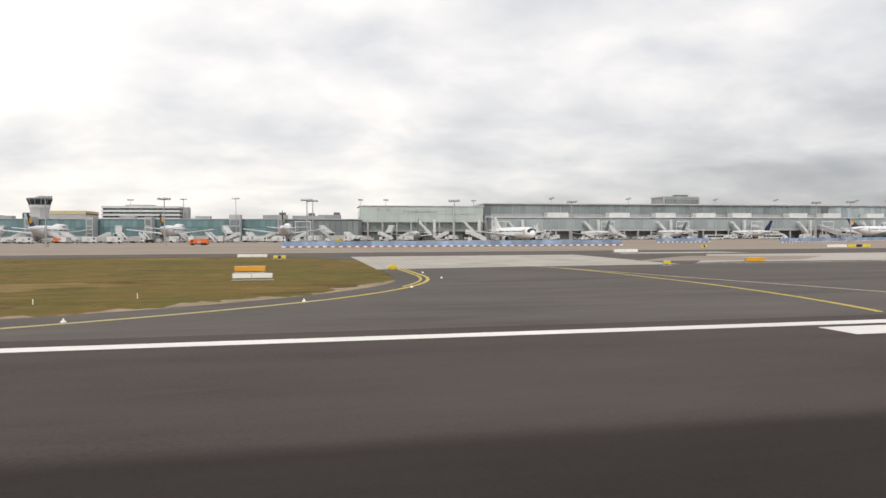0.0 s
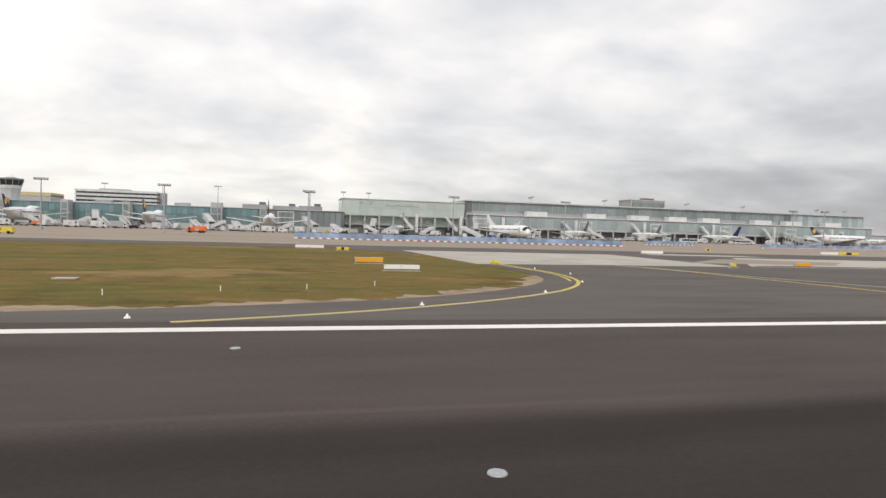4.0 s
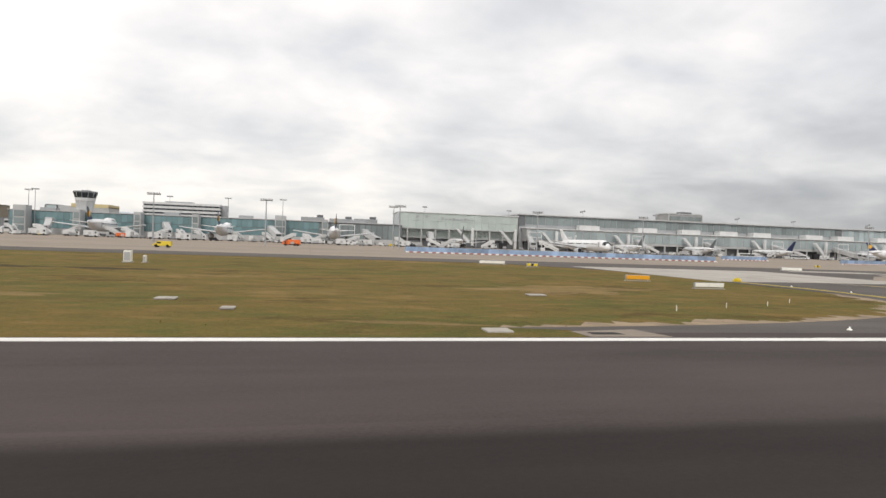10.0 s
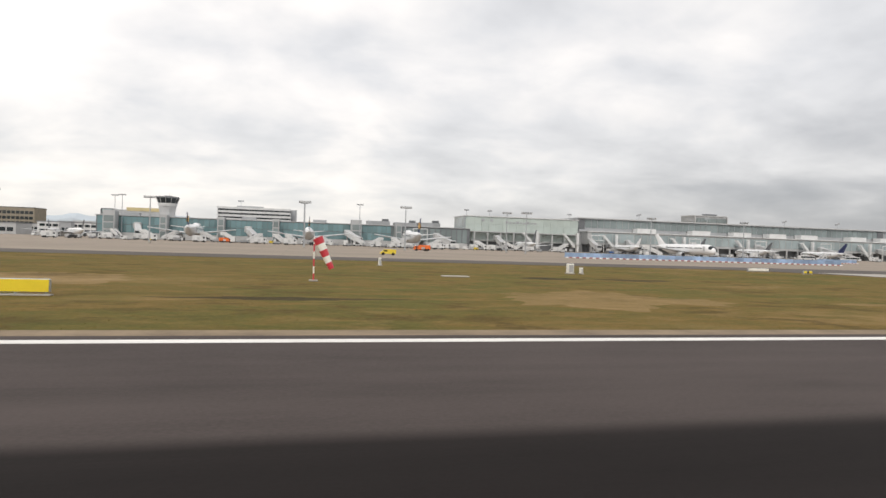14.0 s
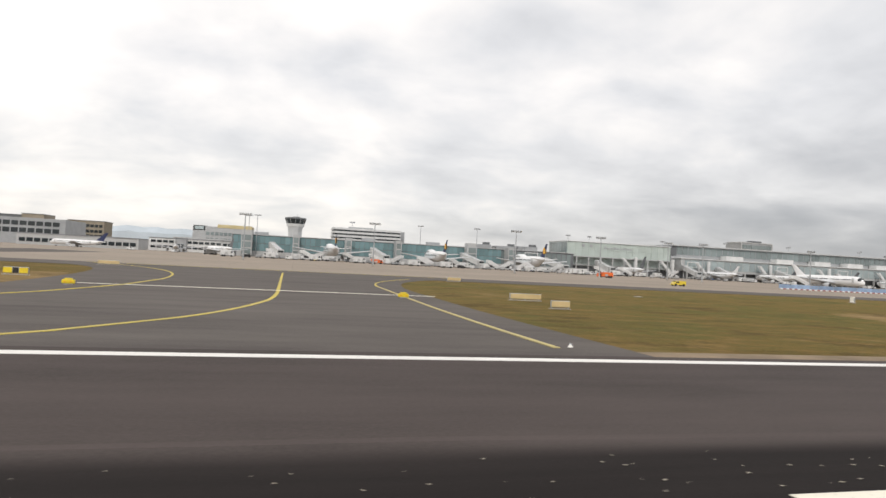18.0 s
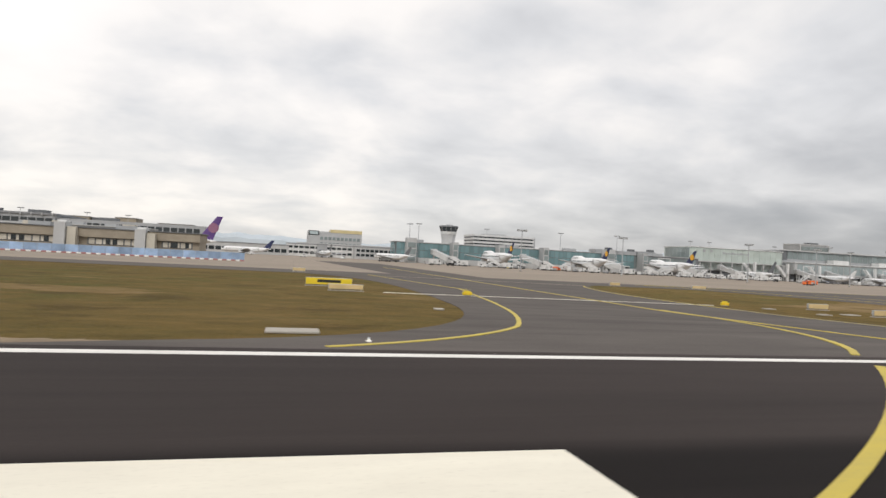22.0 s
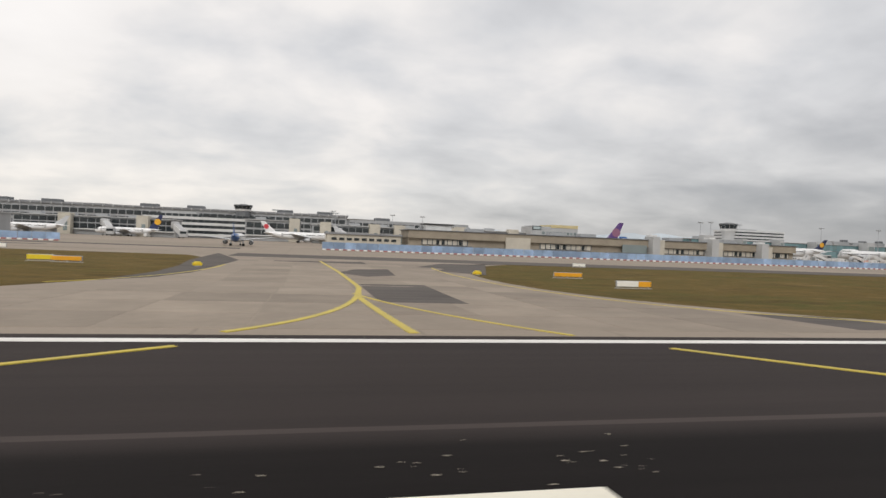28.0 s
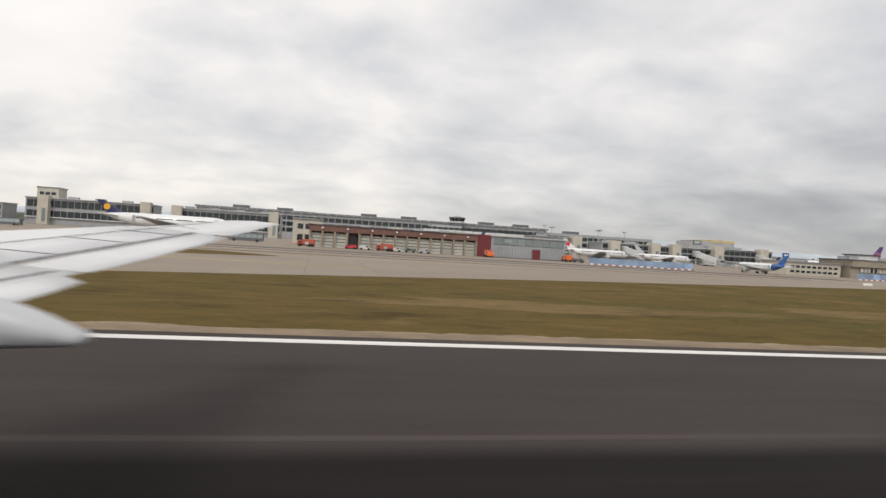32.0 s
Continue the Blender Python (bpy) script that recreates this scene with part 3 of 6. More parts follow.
# ---- ground ----
sheet("ground", [(-4600, -4600), (4600, -4600), (4600, 4600), (-4600, 4600)], -0.03, M_GRASS)
sheet("runway", [(-2200, -24), (1500, -24), (1500, 18.8), (-18, 18.8), (-18, 18.3), (-2200, 18.3)], 0.0, M_RUNWAY)
sheet("runway_shoulder", [(-2200, 18.3), (-39.6, 18.3), (-39.6, 19.5), (-2200, 19.5)], -0.012, M_SHOULDER, 0.2)
sheet("grass_verge", [(-39.5, 17.72), (-34, 17.66), (-27, 17.76), (-21, 17.7), (-16.3, 17.8), (-16.2, 19.3), (-18.8, 20.0), (-39.5, 19.8)], 0.006, M_GRASS, 0.1)
sheet("taxiway", [(-421, 84.5), (-110, 87.5), (1500, 87.8), (1500, 103), (-110, 102.7), (-421, 99)], -0.004, M_TAXI)
sheet("apron", [(-1500, 97), (-421, 99), (-110, 102.7), (1500, 103), (1500, 640), (-1500, 640)], -0.008, M_CONC)
# The wide paved mouth where the walk begins.
sheet("runway_entry", [(-18.8, 18.8)] + bend((-18.9, 19.9), (-1, 21.2), (6.5, 27.4)) + bend((6.5, 27.4), (13.6, 33), (14.5, 39.5))[1:] + bend((14.5, 39.5), (14.7, 50), (14.2, 63.8))[1:]
      + bend((14.2, 63.8), (12.6, 79.9), (-0.4, 88.0))[1:] + [(1500, 87.8), (1500, 18.8)], -0.006, M_TAXI)
apron_slab_bed = sheet("concrete_apron_strip", [(14.2, 51.8), (27.3, 53.3), (43.3, 53.8), (44.5, 83.1), (13.0, 83.0)], 0.0, M_PALE)
sheet("concrete_apron_patch", [(45.4, 54.8), (177.2, 55.5), (176.5, 78.9), (62.7, 79.0), (54.6, 66.8)], 0.001, M_PALE)
sheet("asphalt_patch", [(42.0, 60.8), (62.0, 60.2), (73, 69.5), (56.5, 73.9)], 0.006, M_CONC, 0.1)
sheet("asphalt_patch.001", [(44.3, 55.3), (74.6, 55.6), (66.9, 57.2), (50.6, 57.4)], 0.006, M_TAXI, 0.1)
sheet("concrete_slab_patch", [(52.9, 85.1), (73.3, 84.1), (72.0, 90.3), (54.9, 90.7)], 0.006, M_PALE, 0.1)
# First exit, asphalt.
sheet("runway_exit", [(-170, 18.3)] + bend((-155.7, 36), (-156.2, 23.6), (-167, 19.5))[::-1] + bend((-155.7, 36), (-155.5, 79.2), (-165.8, 87.1))[1:]
      + bend((-126.9, 48), (-128.4, 72.3), (-117.7, 87.3))[::-1] + [(-126.5, 29.6), (-126.3, 18.3)], -0.006, M_TAXI)
# Second exit, asphalt.
sheet("runway_exit.001", [(-236, 18.3)] + bend((-218.5, 38.3), (-219.6, 22.2), (-232, 19.6))[::-1] + bend((-218.5, 38.3), (-216.4, 78.7), (-228.3, 86.6))[1:]
      + bend((-193.0, 42.7), (-194.0, 73.9), (-182.5, 86.9))[::-1] + bend((-193.0, 42.7), (-192.2, 27.7), (-187.5, 18.3))[1:], -0.006, M_TAXI)
sheet("taxiway_link", [(-212.3, 101.7), (-195.7, 101.9), (-197.5, 222.5), (-220.5, 221.9)], 0.0, M_TAXI)
# Third exit, concrete.
exit_slab_bed = sheet("concrete_exit", [(-450, 18.3)] + bend((-425.5, 29.6), (-430, 22.6), (-446, 19.2))[::-1] + bend((-425.5, 29.6), (-420.2, 42), (-419.9, 54))[1:] + bend((-419.9, 54), (-419, 78), (-434, 98.7))[1:]
      + bend((-396.6, 47), (-396.4, 67.2), (-382.5, 84.7))[::-1] + bend((-396.6, 47), (-396.0, 20.6), (-372, 19.2))[1:] + [(-366, 18.3)], -0.006, M_CONC)
sheet("asphalt_patch.002", [(-422.5, 37.6), (-420.2, 41.4), (-419.0, 46.5), (-418.2, 71.4), (-423.4, 95.0), (-422.8, 68.0), (-421.6, 56.0), (-421.4, 46.9)], 0.005, M_TAXI, 0.1)
sheet("asphalt_repair", [(-428.7, 25.8), (-427.4, 26.4), (-427.2, 20.0), (-428.6, 20.0)], 0.005, M_TAXI, 0.1)
sheet("asphalt_patch.003", [(-398.6, 59.2), (-391.1, 77), (-381, 86), (-386, 84), (-394.7, 54.5)], 0.005, M_TAXI, 0.1)
for n, quad in enumerate((((-407.8, 39.2), (-403.5, 39.5), (-403.7, 28.0), (-407.6, 28.1)), ((-408.6, 51.5), (-406.5, 58), (-403.2, 59.8), (-403.9, 49.6), (-406.5, 47.1)),
                          ((-414.5, 73.2), (-404.1, 77.1), (-404.1, 70.7), (-414.5, 71.6)), ((-391.8, 25.6), (-388.1, 24.7), (-387.8, 20.6), (-391.2, 20.3)),
                          ((-398.9, 67.2), (-393.5, 79.8), (-388.4, 79.9), (-396.2, 64.3)))):
    sheet("asphalt_repair", list(quad), 0.004, M_TAXI, 0.1)
# Wide concrete taxiway that slants away past the fire station.
sheet("concrete_taxiway", [(-419.1, 84.2), (-459.7, 85.7), (-532.3, 57.2), (-578.4, 36.7), (-911.2, 30.6), (-1498.2, 26.0), (-1506.9, 76.2), (-419.9, 98.9)], -0.005, M_CONC)
sheet("grass_island", bend((-640.3, 70.5), (-580.5, 64.0), (-561.8, 81.2)) + bend((-561.8, 81.2), (-574.9, 100.0), (-662.3, 103.7))[1:] + [(-720.8, 95.0), (-719.5, 78.4)], 0.03, M_GRASS, 0.1)
sheet("asphalt_strip", [(-918.7, 104.9), (-453.1, 112.0), (-453.4, 115.9), (-919.1, 109.3)], 0.002, M_TAXI, 0.1)
sheet("asphalt_strip.001", [(-919.9, 117.3), (-423.5, 126.2), (-424.1, 136.0), (-920.4, 122.6)], 0.002, M_TAXI, 0.1)
sheet("drain_slab", [(-16.2, 17.85), (-13.6, 17.85), (-14.0, 19.5), (-16.3, 19.0)], 0.009, M_SLAB, 0.1)
sheet("drain_grate", [(-15.9, 18.3), (-14.9, 18.3), (-15.0, 18.75), (-15.9, 18.75)], 0.016, M_DARK, 0.05)
sheet("drain_slab.001", [(-47.5, 18.0), (-39.5, 17.9), (-39.7, 20.1), (-42.6, 20.4), (-44.0, 19.6), (-47.5, 19.5)], 0.007, M_SLAB, 0.1)
sheet("drain_cover", [(-42.3, 18.85), (-41.2, 18.9), (-41.5, 20.1), (-42.45, 20.1)], 0.014, M_PALE, 0.05)

def ragged(name, edge, reach, seed, material, z, label):
    """A strip of soil along an edge, whose far side wanders."""
    pts = [Vector((*p, 0)) for p in edge]
    fine_pts = []
    for a, b in zip(pts, pts[1:]):
        n = max(1, int((b - a).length / 0.35))
        fine_pts += [a.lerp(b, k / n) for k in range(n)]
    bm = bmesh.new()
    loops = []
    for k, p in enumerate(fine_pts):
        q = fine_pts[min(k + 1, len(fine_pts) - 1)] - fine_pts[max(k - 1, 0)]
        side = Vector((-q.y, q.x, 0)).normalized()
        wide = max(0.06, reach * (0.5 + 1.1 * noise.noise((p.x * 0.35, p.y * 0.35, seed)) + 0.8 * noise.noise((p.x * 1.7, p.y * 1.7, seed + 5))))
        loops.append((p - side * 0.05, p + side * wide))
    for (a, b), (c, d) in zip(loops, loops[1:]):
        bm.faces.new([bm.verts.new((v.x, v.y, z)) for v in (a, c, d, b)])
    bmesh.ops.remove_doubles(bm, verts=bm.verts, dist=0.0005)
    return tagged(part(name, bm, material), label, "soil", kind="structure")


def worn_patch(x, y, long, wide, seed, turn=0.0, material=None, label="dry tan patch worn into the airfield grass"):
    """A patch of dry turf with an uneven outline, flush with the grass."""
    c, s2 = math.cos(turn), math.sin(turn)
    pts = []
    for k in range(72):
        a = k * math.tau / 72
        r = 1 + 0.55 * noise.noise((math.cos(a) * 1.3, math.sin(a) * 1.3, seed)) + 0.4 * noise.noise((math.cos(a) * 5, math.sin(a) * 5, seed + 3))
        u, v = math.cos(a) * long * r / 2, math.sin(a) * wide * r / 2
        pts.append((x + u * c - v * s2, y + u * s2 + v * c))
    bm = bmesh.new()
    hub = bm.verts.new((x, y, -0.022))
    ring = [bm.verts.new((px, py, -0.0262)) for px, py in pts]
    for a, b in zip(ring, ring[1:] + ring[:1]):
        bm.faces.new((hub, a, b))
    return tagged(part("dry_turf_patch", bm, material or M_DRY), label, "dry grass", kind="structure")


SOIL = "strip of bare tan soil along the grass edge"
ragged("bare_soil", bend((-18.9, 19.9), (-1, 21.2), (6.5, 27.4)) + bend((6.5, 27.4), (13.6, 33), (14.5, 39.5))[1:], 1.5, 1.0, M_SOIL, -0.02, SOIL)
ragged("bare_soil", [(-126, 19.5), (-47.5, 19.5)][::-1], -0.8, 2.0, M_SOIL, -0.02, SOIL)
ragged("bare_soil", [(-186, 19.5), (-168, 19.5)], 0.8, 3.0, M_SOIL, -0.02, SOIL)
ragged("bare_soil", [(-367, 19.5), (-233, 19.5)], 0.4, 4.0, M_SOIL, -0.02, SOIL)
ragged("bare_soil", [(-660, 19.5), (-459, 19.5)], 0.45, 5.0, M_SOIL, -0.02, SOIL)
for n, (x, y, long, wide, turn) in enumerate(((-500, 35.5, 24, 5.5, -0.1), (-524, 33.5, 11, 6, 0.0), (-545, 30, 22, 4, 0.0), (-276, 50, 26, 16, -0.6), (-262, 36, 20, 4, 0.0), (-52.5, 32, 11, 10, 0.1),
                                               (-86.5, 41, 13, 12, 0.9), (-165, 50, 24, 20, 0.3), (-330, 46, 30, 10, 0.0), (-345, 32, 22, 5, 0.1), (-300, 30, 24, 5, 0.0), (-36.4, 30, 5, 1.6, 0.0), (-20.8, 21.1, 5, 0.7, -0.2),
                                               (-8, 38, 12, 6, 0.2), (-521, 35.2, 7, 1.6, 0.0), (-506, 33.8, 17, 1.5, 0.0), (-172, 35.5, 15, 2.6, -0.1), (-173, 42, 12, 2.4, 0.1), (-351, 37, 26, 6, 0.1), (-475, 46, 20, 6, -0.2), (-242, 40, 12, 5, 0.0), (-575, 27, 18, 5, 0.0))):
    worn_patch(x, y, long, wide, n * 7.3 + 0.5, turn)
M_SCORCH = turf("dark_turf", (0.045, 0.042, 0.018), (0.07, 0.052, 0.026), (0.12, 0.085, 0.045))
for n, (x, y, long, wide) in enumerate(((-46.8, 51, 6.0, 3.0), (-38.8, 51, 6.5, 3.0), (-258, 47, 9, 2.5), (-480, 37, 8, 1.2), (-505, 45, 10, 1.5), (-312, 44, 12, 2.0), (-70, 30, 9, 1.5))):
    worn_patch(x, y, long, wide, n * 5.1 + 2.0, 0.0, M_SCORCH, "dark patch in the airfield grass")

# ---- markings ----
stripe("runway_edge_line", [(-2200, 17.32), (-700, 17.32), (-9, 17.32)], 0.52, M_WHITE, "white runway edge line on dark asphalt", 0.01)
stripe("runway_edge_line", [(-8.99, 17.32), (0, 17.32), (1500, 17.32)], 0.62, M_WHITE, "broad white runway edge line on dark asphalt", 0.01)
for x0, x1, yt in ((-49.8, -36.4, 6.75), (-252.6, -224.8, 8.5), (-131.6, -118.6, 6.65), (-422.7, -408, 6.75)):
    stripe("touchdown_marking", [(x0, yt - 2.0), (x1, yt - 2.0)], 4.0, M_CREAM if x0 < -60 else M_SOILED, "broad cream touchdown bar painted on runway", 0.011)
stripe("threshold_bar", [(23.7, 15.9), (39.5, 15.9)], 1.3, M_WHITE, "short white bar painted beside the runway edge", 0.011)
YEL = "worn yellow taxiway line on asphalt"


LINES = []


def yline(points, width=0.34, paint=None):
    LINES.append(stripe("taxiway_line", points, width * 0.8, paint or M_YELLOW, YEL, 0.008 + 0.002 * (len(LINES) % 9)))


yline(bend((-4.5, 18.7), (3.9, 21.5), (10.8, 28.2)), 0.32, M_SANDY)
ENTRY = bend((10.8, 28.2), (17.0, 35.0), (16.8, 43)) + [(16.4, 52)]
yline(ENTRY, 0.27)
yline([(x - 0.45, y + 0.1) for x, y in ENTRY[5:]], 0.2)
yline(bend((29.2, 51.6), (33.6, 35.0), (28.4, 19.4)), 0.26)
yline(bend((24.6, 62.0), (33.2, 44.0), (35.4, 26.0)) + [(35.8, 19.6)], 0.26, M_SOILED)
stripe("faded_line", [(-10.7, 8.8), (-11.9, 8.2)], 0.07, M_FADED, "faded yellow line end on the runway")
# First exit.
yline([(-148.7, 58)] + bend((-149.2, 48), (-151.2, 35.5), (-155.0, 26.0)) + bend((-155.0, 26.0), (-158.2, 21.2), (-162.4, 18.7))[1:], 0.34)
yline(bend((-148.7, 58), (-149.6, 84.2), (-166.3, 99.2)), 0.26)
yline([(-129.4, 60), (-129.2, 40), (-128.8, 20.0)], 0.3, M_SANDY)
yline(bend((-129.4, 60), (-129.4, 72), (-121.8, 85.4)), 0.24)
yline([(-139.1, 89), (-138.7, 56)] + bend((-138.6, 48), (-138.3, 34), (-141.2, 26.6)) + [(-143.7, 21.6), (-145.9, 18.7)], 0.32)
yline(bend((-147.2, 16.5), (-152.6, 10.6), (-159.2, 5.8)), 0.3)
yline([(-152.2, 47.6), (-126.5, 47.6)], 0.4, M_CREAM)
yline([(-167.4, 100.2), (-111.8, 100.6)], 0.2)
# Second exit.
yline([(-212.4, 58)] + bend((-214.1, 46), (-215.4, 33.5), (-219, 25.8)) + bend((-219, 25.8), (-222, 21.2), (-227.2, 18.8))[1:], 0.28)
yline(bend((-193.7, 42.7), (-193.0, 31.4), (-191.3, 18.9)), 0.22, M_SANDY)
yline(bend((-193.7, 42.7), (-195.2, 66.0), (-186.5, 82.9)), 0.26)
yline([(-205.6, 154.8), (-204.0, 84.8), (-203.0, 37.0), (-201, 18.9)], 0.36)
yline(bend((-202.6, 39.0), (-202.3, 26.0), (-209.4, 18.8)), 0.34)
yline(bend((-211.0, 16.4), (-216.4, 10.4), (-223.2, 5.8)), 0.34)
yline([(-221.5, 48.0), (-218.7, 47.6), (-192.0, 47.1)], 0.4, M_CREAM)
yline([(-216.6, 88.0), (-203.4, 86.6), (-186.5, 83.6)], 0.42, M_SOILED)
yline([(-211.9, 57.0), (-213.6, 66), (-217.6, 89.5)], 0.3)
# Third exit.
yline([(-409.3, 75.7), (-408.3, 52), (-408.0, 36), (-408.4, 30.6), (-407.8, 18.8)], 0.36)
yline(bend((-408.2, 34), (-408.7, 23.5), (-412.8, 18.8)), 0.32)
yline(bend((-408.5, 32.2), (-406.8, 24.4), (-403.2, 18.5)), 0.22)
yline([(-413.6, 16.4), (-416.9, 13.6), (-419.6, 10.2), (-425.2, 5.8)], 0.24)
yline([(-401.5, 16.1), (-398.9, 12.9), (-396, 9.6), (-390.6, 5.8)], 0.24)
yline(bend((-418.4, 60.3), (-418.3, 43.5), (-424.0, 35.6)), 0.26)
yline(bend((-397.5, 66), (-400, 44), (-394.4, 30.4)) + bend((-394.4, 30.4), (-391, 23.6), (-380, 19.4))[1:], 0.24)
yline(bend((-578.5, 64.0), (-560.5, 61.5), (-552.5, 61.6)), 0.26)

# ---- grass blades on the verge beside the runway ----
rng = np.random.default_rng(4)


def verge_ok(x, y):
    if x > -18:
        return x < 14.2 and y > np.interp(x, (-18, -4.7, 0.6, 6.5, 11.5, 14.2), (19.9, 21.4, 23.4, 27.4, 32.1, 39))
    if -168 < x < -126.4:
        return False
    return not (-234 < x < -186 or -462 < x < -366)


def blade_mesh(name, count, y0, y1, tall):
    xs, ys, hs, an = rng.uniform(-660, 13, count), y0 + (y1 - y0) * rng.random(count) ** 1.7, rng.uniform(0.4, 1, count) * tall, rng.uniform(0, math.pi, count)
    verts, faces = [], []
    for x, y, h, a in zip(xs, ys, hs, an):
        if not verge_ok(x, y):
            continue
        c, s, k = math.cos(a) * h * 0.5, math.sin(a) * h * 0.5, len(verts)
        verts += [(x - c, y - s, -0.05), (x + c, y + s, -0.05), (x + c * 0.4 + s * 0.5, y + s * 0.4, h - 0.03), (x - c * 0.9, y - s * 0.5, h * 0.7 - 0.03)]
        faces.append((k, k + 1, k + 2, k + 3))
    me = bpy.data.meshes.new(name)
    me.from_pydata(verts, [], faces)
    me.materials.append(M_GRASS)
    return tagged(new(name, me), "short dry brown and green airfield grass", "grass", kind="stuff")


def flake_mesh(spots, count):
    """Flakes of old paint scattered on the asphalt round the ends of the painted bars."""
    verts, faces = [], []
    for x0, y0 in spots:
        for k in range(count):
            x, y, r, a = x0 + 3 - rng.random() ** 1.6 * 12, y0 + rng.uniform(-0.2, 1.0) + rng.random() ** 3, rng.uniform(0.012, 0.04), rng.uniform(0, 6.28)
            q = len(verts)
            verts += [(x + math.cos(a + b) * r * e, y + math.sin(a + b) * r * e, 0.013) for b, e in ((0, 1.3), (1.4, 0.7), (3.3, 1.0), (4.9, 0.8))]
            faces.append((q, q + 1, q + 2, q + 3))
    me = bpy.data.meshes.new("paint_flakes")
    me.from_pydata(verts, [], faces)
    me.materials.append(M_SOILED)
    return tagged(new("paint_flakes", me), "small pale paint flakes scattered on dark asphalt", "debris", kind="stuff")


flake_mesh(((-132.0, 6.7), (-250.0, 8.7), (-410.0, 6.9)), 45)
blade_mesh("grass", 16000, 19.6, 40, 0.04)


# ---- buildings ----
def panes(parent, x0, x1, cols, y, rows, material, gap=0.35, name="pane", depth=0.12):
    """Glass panes on a front that looks to the runway: rows are (bottom, top)."""
    w = (x1 - x0) / cols
    for z0, z1 in rows:
        for i in range(cols):
            block(name, (w - gap, depth, z1 - z0), material, parent, (x0 + w * (i + 0.5), y - depth / 2, z0), "", 0.03)


def side_panes(parent, y0, y1, cols, x, rows, material, gap=0.35, name="pane", depth=0.12):
    w = (y1 - y0) / cols
    for z0, z1 in rows:
        for i in range(cols):
            block(name, (depth, w - gap, z1 - z0), material, parent, (x, y0 + w * (i + 0.5), z0), "", 0.03)


def terminal_hall():
    t = thing("terminal_hall", (0, 0, 0), "long airport terminal hall, grey glass band over pale lower storeys", "terminal")
    block("body", (272, 60, 15.2), M_GREY, t, (246.2, 391.6, 0))
    block("roof", (273, 62, 0.5), M_LGREY, t, (246, 391, 15.2), "thin pale flat roof edge")
    panes(t, 114, 320, 52, 361.5, [(11.2, 14.9)], M_GREYGLASS)
    panes(t, 326, 381, 14, 361.5, [(6.6, 14.9)], M_CLEARG)
    # Two dark blocks on the flat front paint the shade of recesses.
    block("dark_recess", (4.6, 0.6, 4.6), M_DGREY, t, (322, 361.3, 10.2))
    block("dark_recess", (4.2, 0.6, 4.4), M_DGREY, t, (111.6, 361.3, 10.6))
    block("gallery", (268, 9, 5.6), M_LGREY, t, (246, 357, 3.6), "pale projecting gate gallery")
    panes(t, 114, 380, 60, 352.4, [(4.6, 8.6)], M_CLEARG)
    block("gallery_roof", (270, 10.4, 0.35), M_WPANEL, t, (246, 356.8, 9.2))
    for x in (150, 186, 214, 239, 262, 299, 322, 352):
        block("roof_box", (12, 6, 2.0), M_WPANEL, t, (x, 358, 9.55))
    # The open storey's shade is painted as one solid dark block.
    block("lower_storey", (266, 6, 3.6), M_DGREY, t, (246, 359, 0), "ground storey as a dark block that paints its shade")
    for i in range(34):
        block("column", (0.8, 0.8, 3.6), M_LGREY, t, (116 + i * 8, 353, 0))
    for x in (135, 176, 200, 262, 300, 350):
        block("skylight", (9, 8, 0.8), M_LGREY, t, (x, 395, 15.7), "", 0.3)
    for x in (149, 195, 250, 290, 346, 368):
        block("roof_light", (3.0, 0.8, 0.8), M_GREY, t, (x, 363, 17.6), "", 0.05, (0, -14, 0))
        rod("post", (x, 363, 15.7), (x, 363, 17.7), 0.12, 0.1, M_STEEL, t)
    return settle(t, (246, 361), (249.4, 354.7), (1.096, 1, 1.39))


def terminal_head():
    t = thing("terminal_building", (0, 0, 0), "tall pale green glazed head building of a terminal", "terminal")
    block("body", (67, 29, 16.6), M_PALEGREEN, t, (75.8, 375.7, 0))
    block("roof", (68, 30, 0.4), M_WPANEL, t, (75.8, 375.5, 16.6))
    panes(t, 43, 108.5, 16, 361.1, [(9.0, 12.6), (12.7, 16.4)], M_PALEGREEN, 0.14, "glass_panel")
    panes(t, 43, 108.5, 16, 361.1, [(4.8, 8.6)], M_PALEGREEN, 0.14, "glass_panel")
    side_panes(t, 362, 389, 6, 42.2, [(1, 5.4), (5.6, 10.6), (10.8, 16.2)], M_GREYGLASS)
    block("ledge", (66, 5, 0.5), M_LGREY, t, (76, 358.6, 8.6))
    block("ledge", (66, 5, 0.5), M_LGREY, t, (76, 358.6, 4.2))
    block("lower_storey", (64, 3, 3.8), M_DGREY, t, (76, 359.4, 0))
    for i in range(9):
        block("column", (0.7, 0.7, 8.6), M_LGREY, t, (46 + i * 7.6, 356.4, 0))
    # The name on the front, as plain bars.
    for i in range(9):
        block("letter_bar", (1.6, 0.2, 0.7 if i % 3 else 1.15), M_GREY, t, (66 + i * 2.1, 360.9, 13.6))
    for x in (52, 57):
        block("facade_mark", (1.6, 0.2, 1.4), M_GREY, t, (x, 360.9, 14.2))
    for x in (42.6, 56, 104):
        rod("post", (x, 362, 17), (x, 362, 19.4), 0.12, 0.1, M_STEEL, t)
        block("roof_light", (2.6, 0.8, 0.7), M_GREY, t, (x, 362, 19.3), "", 0.05)
    return settle(t, (75.5, 361), (63.0, 353.9), (1.081, 1, 1.18))


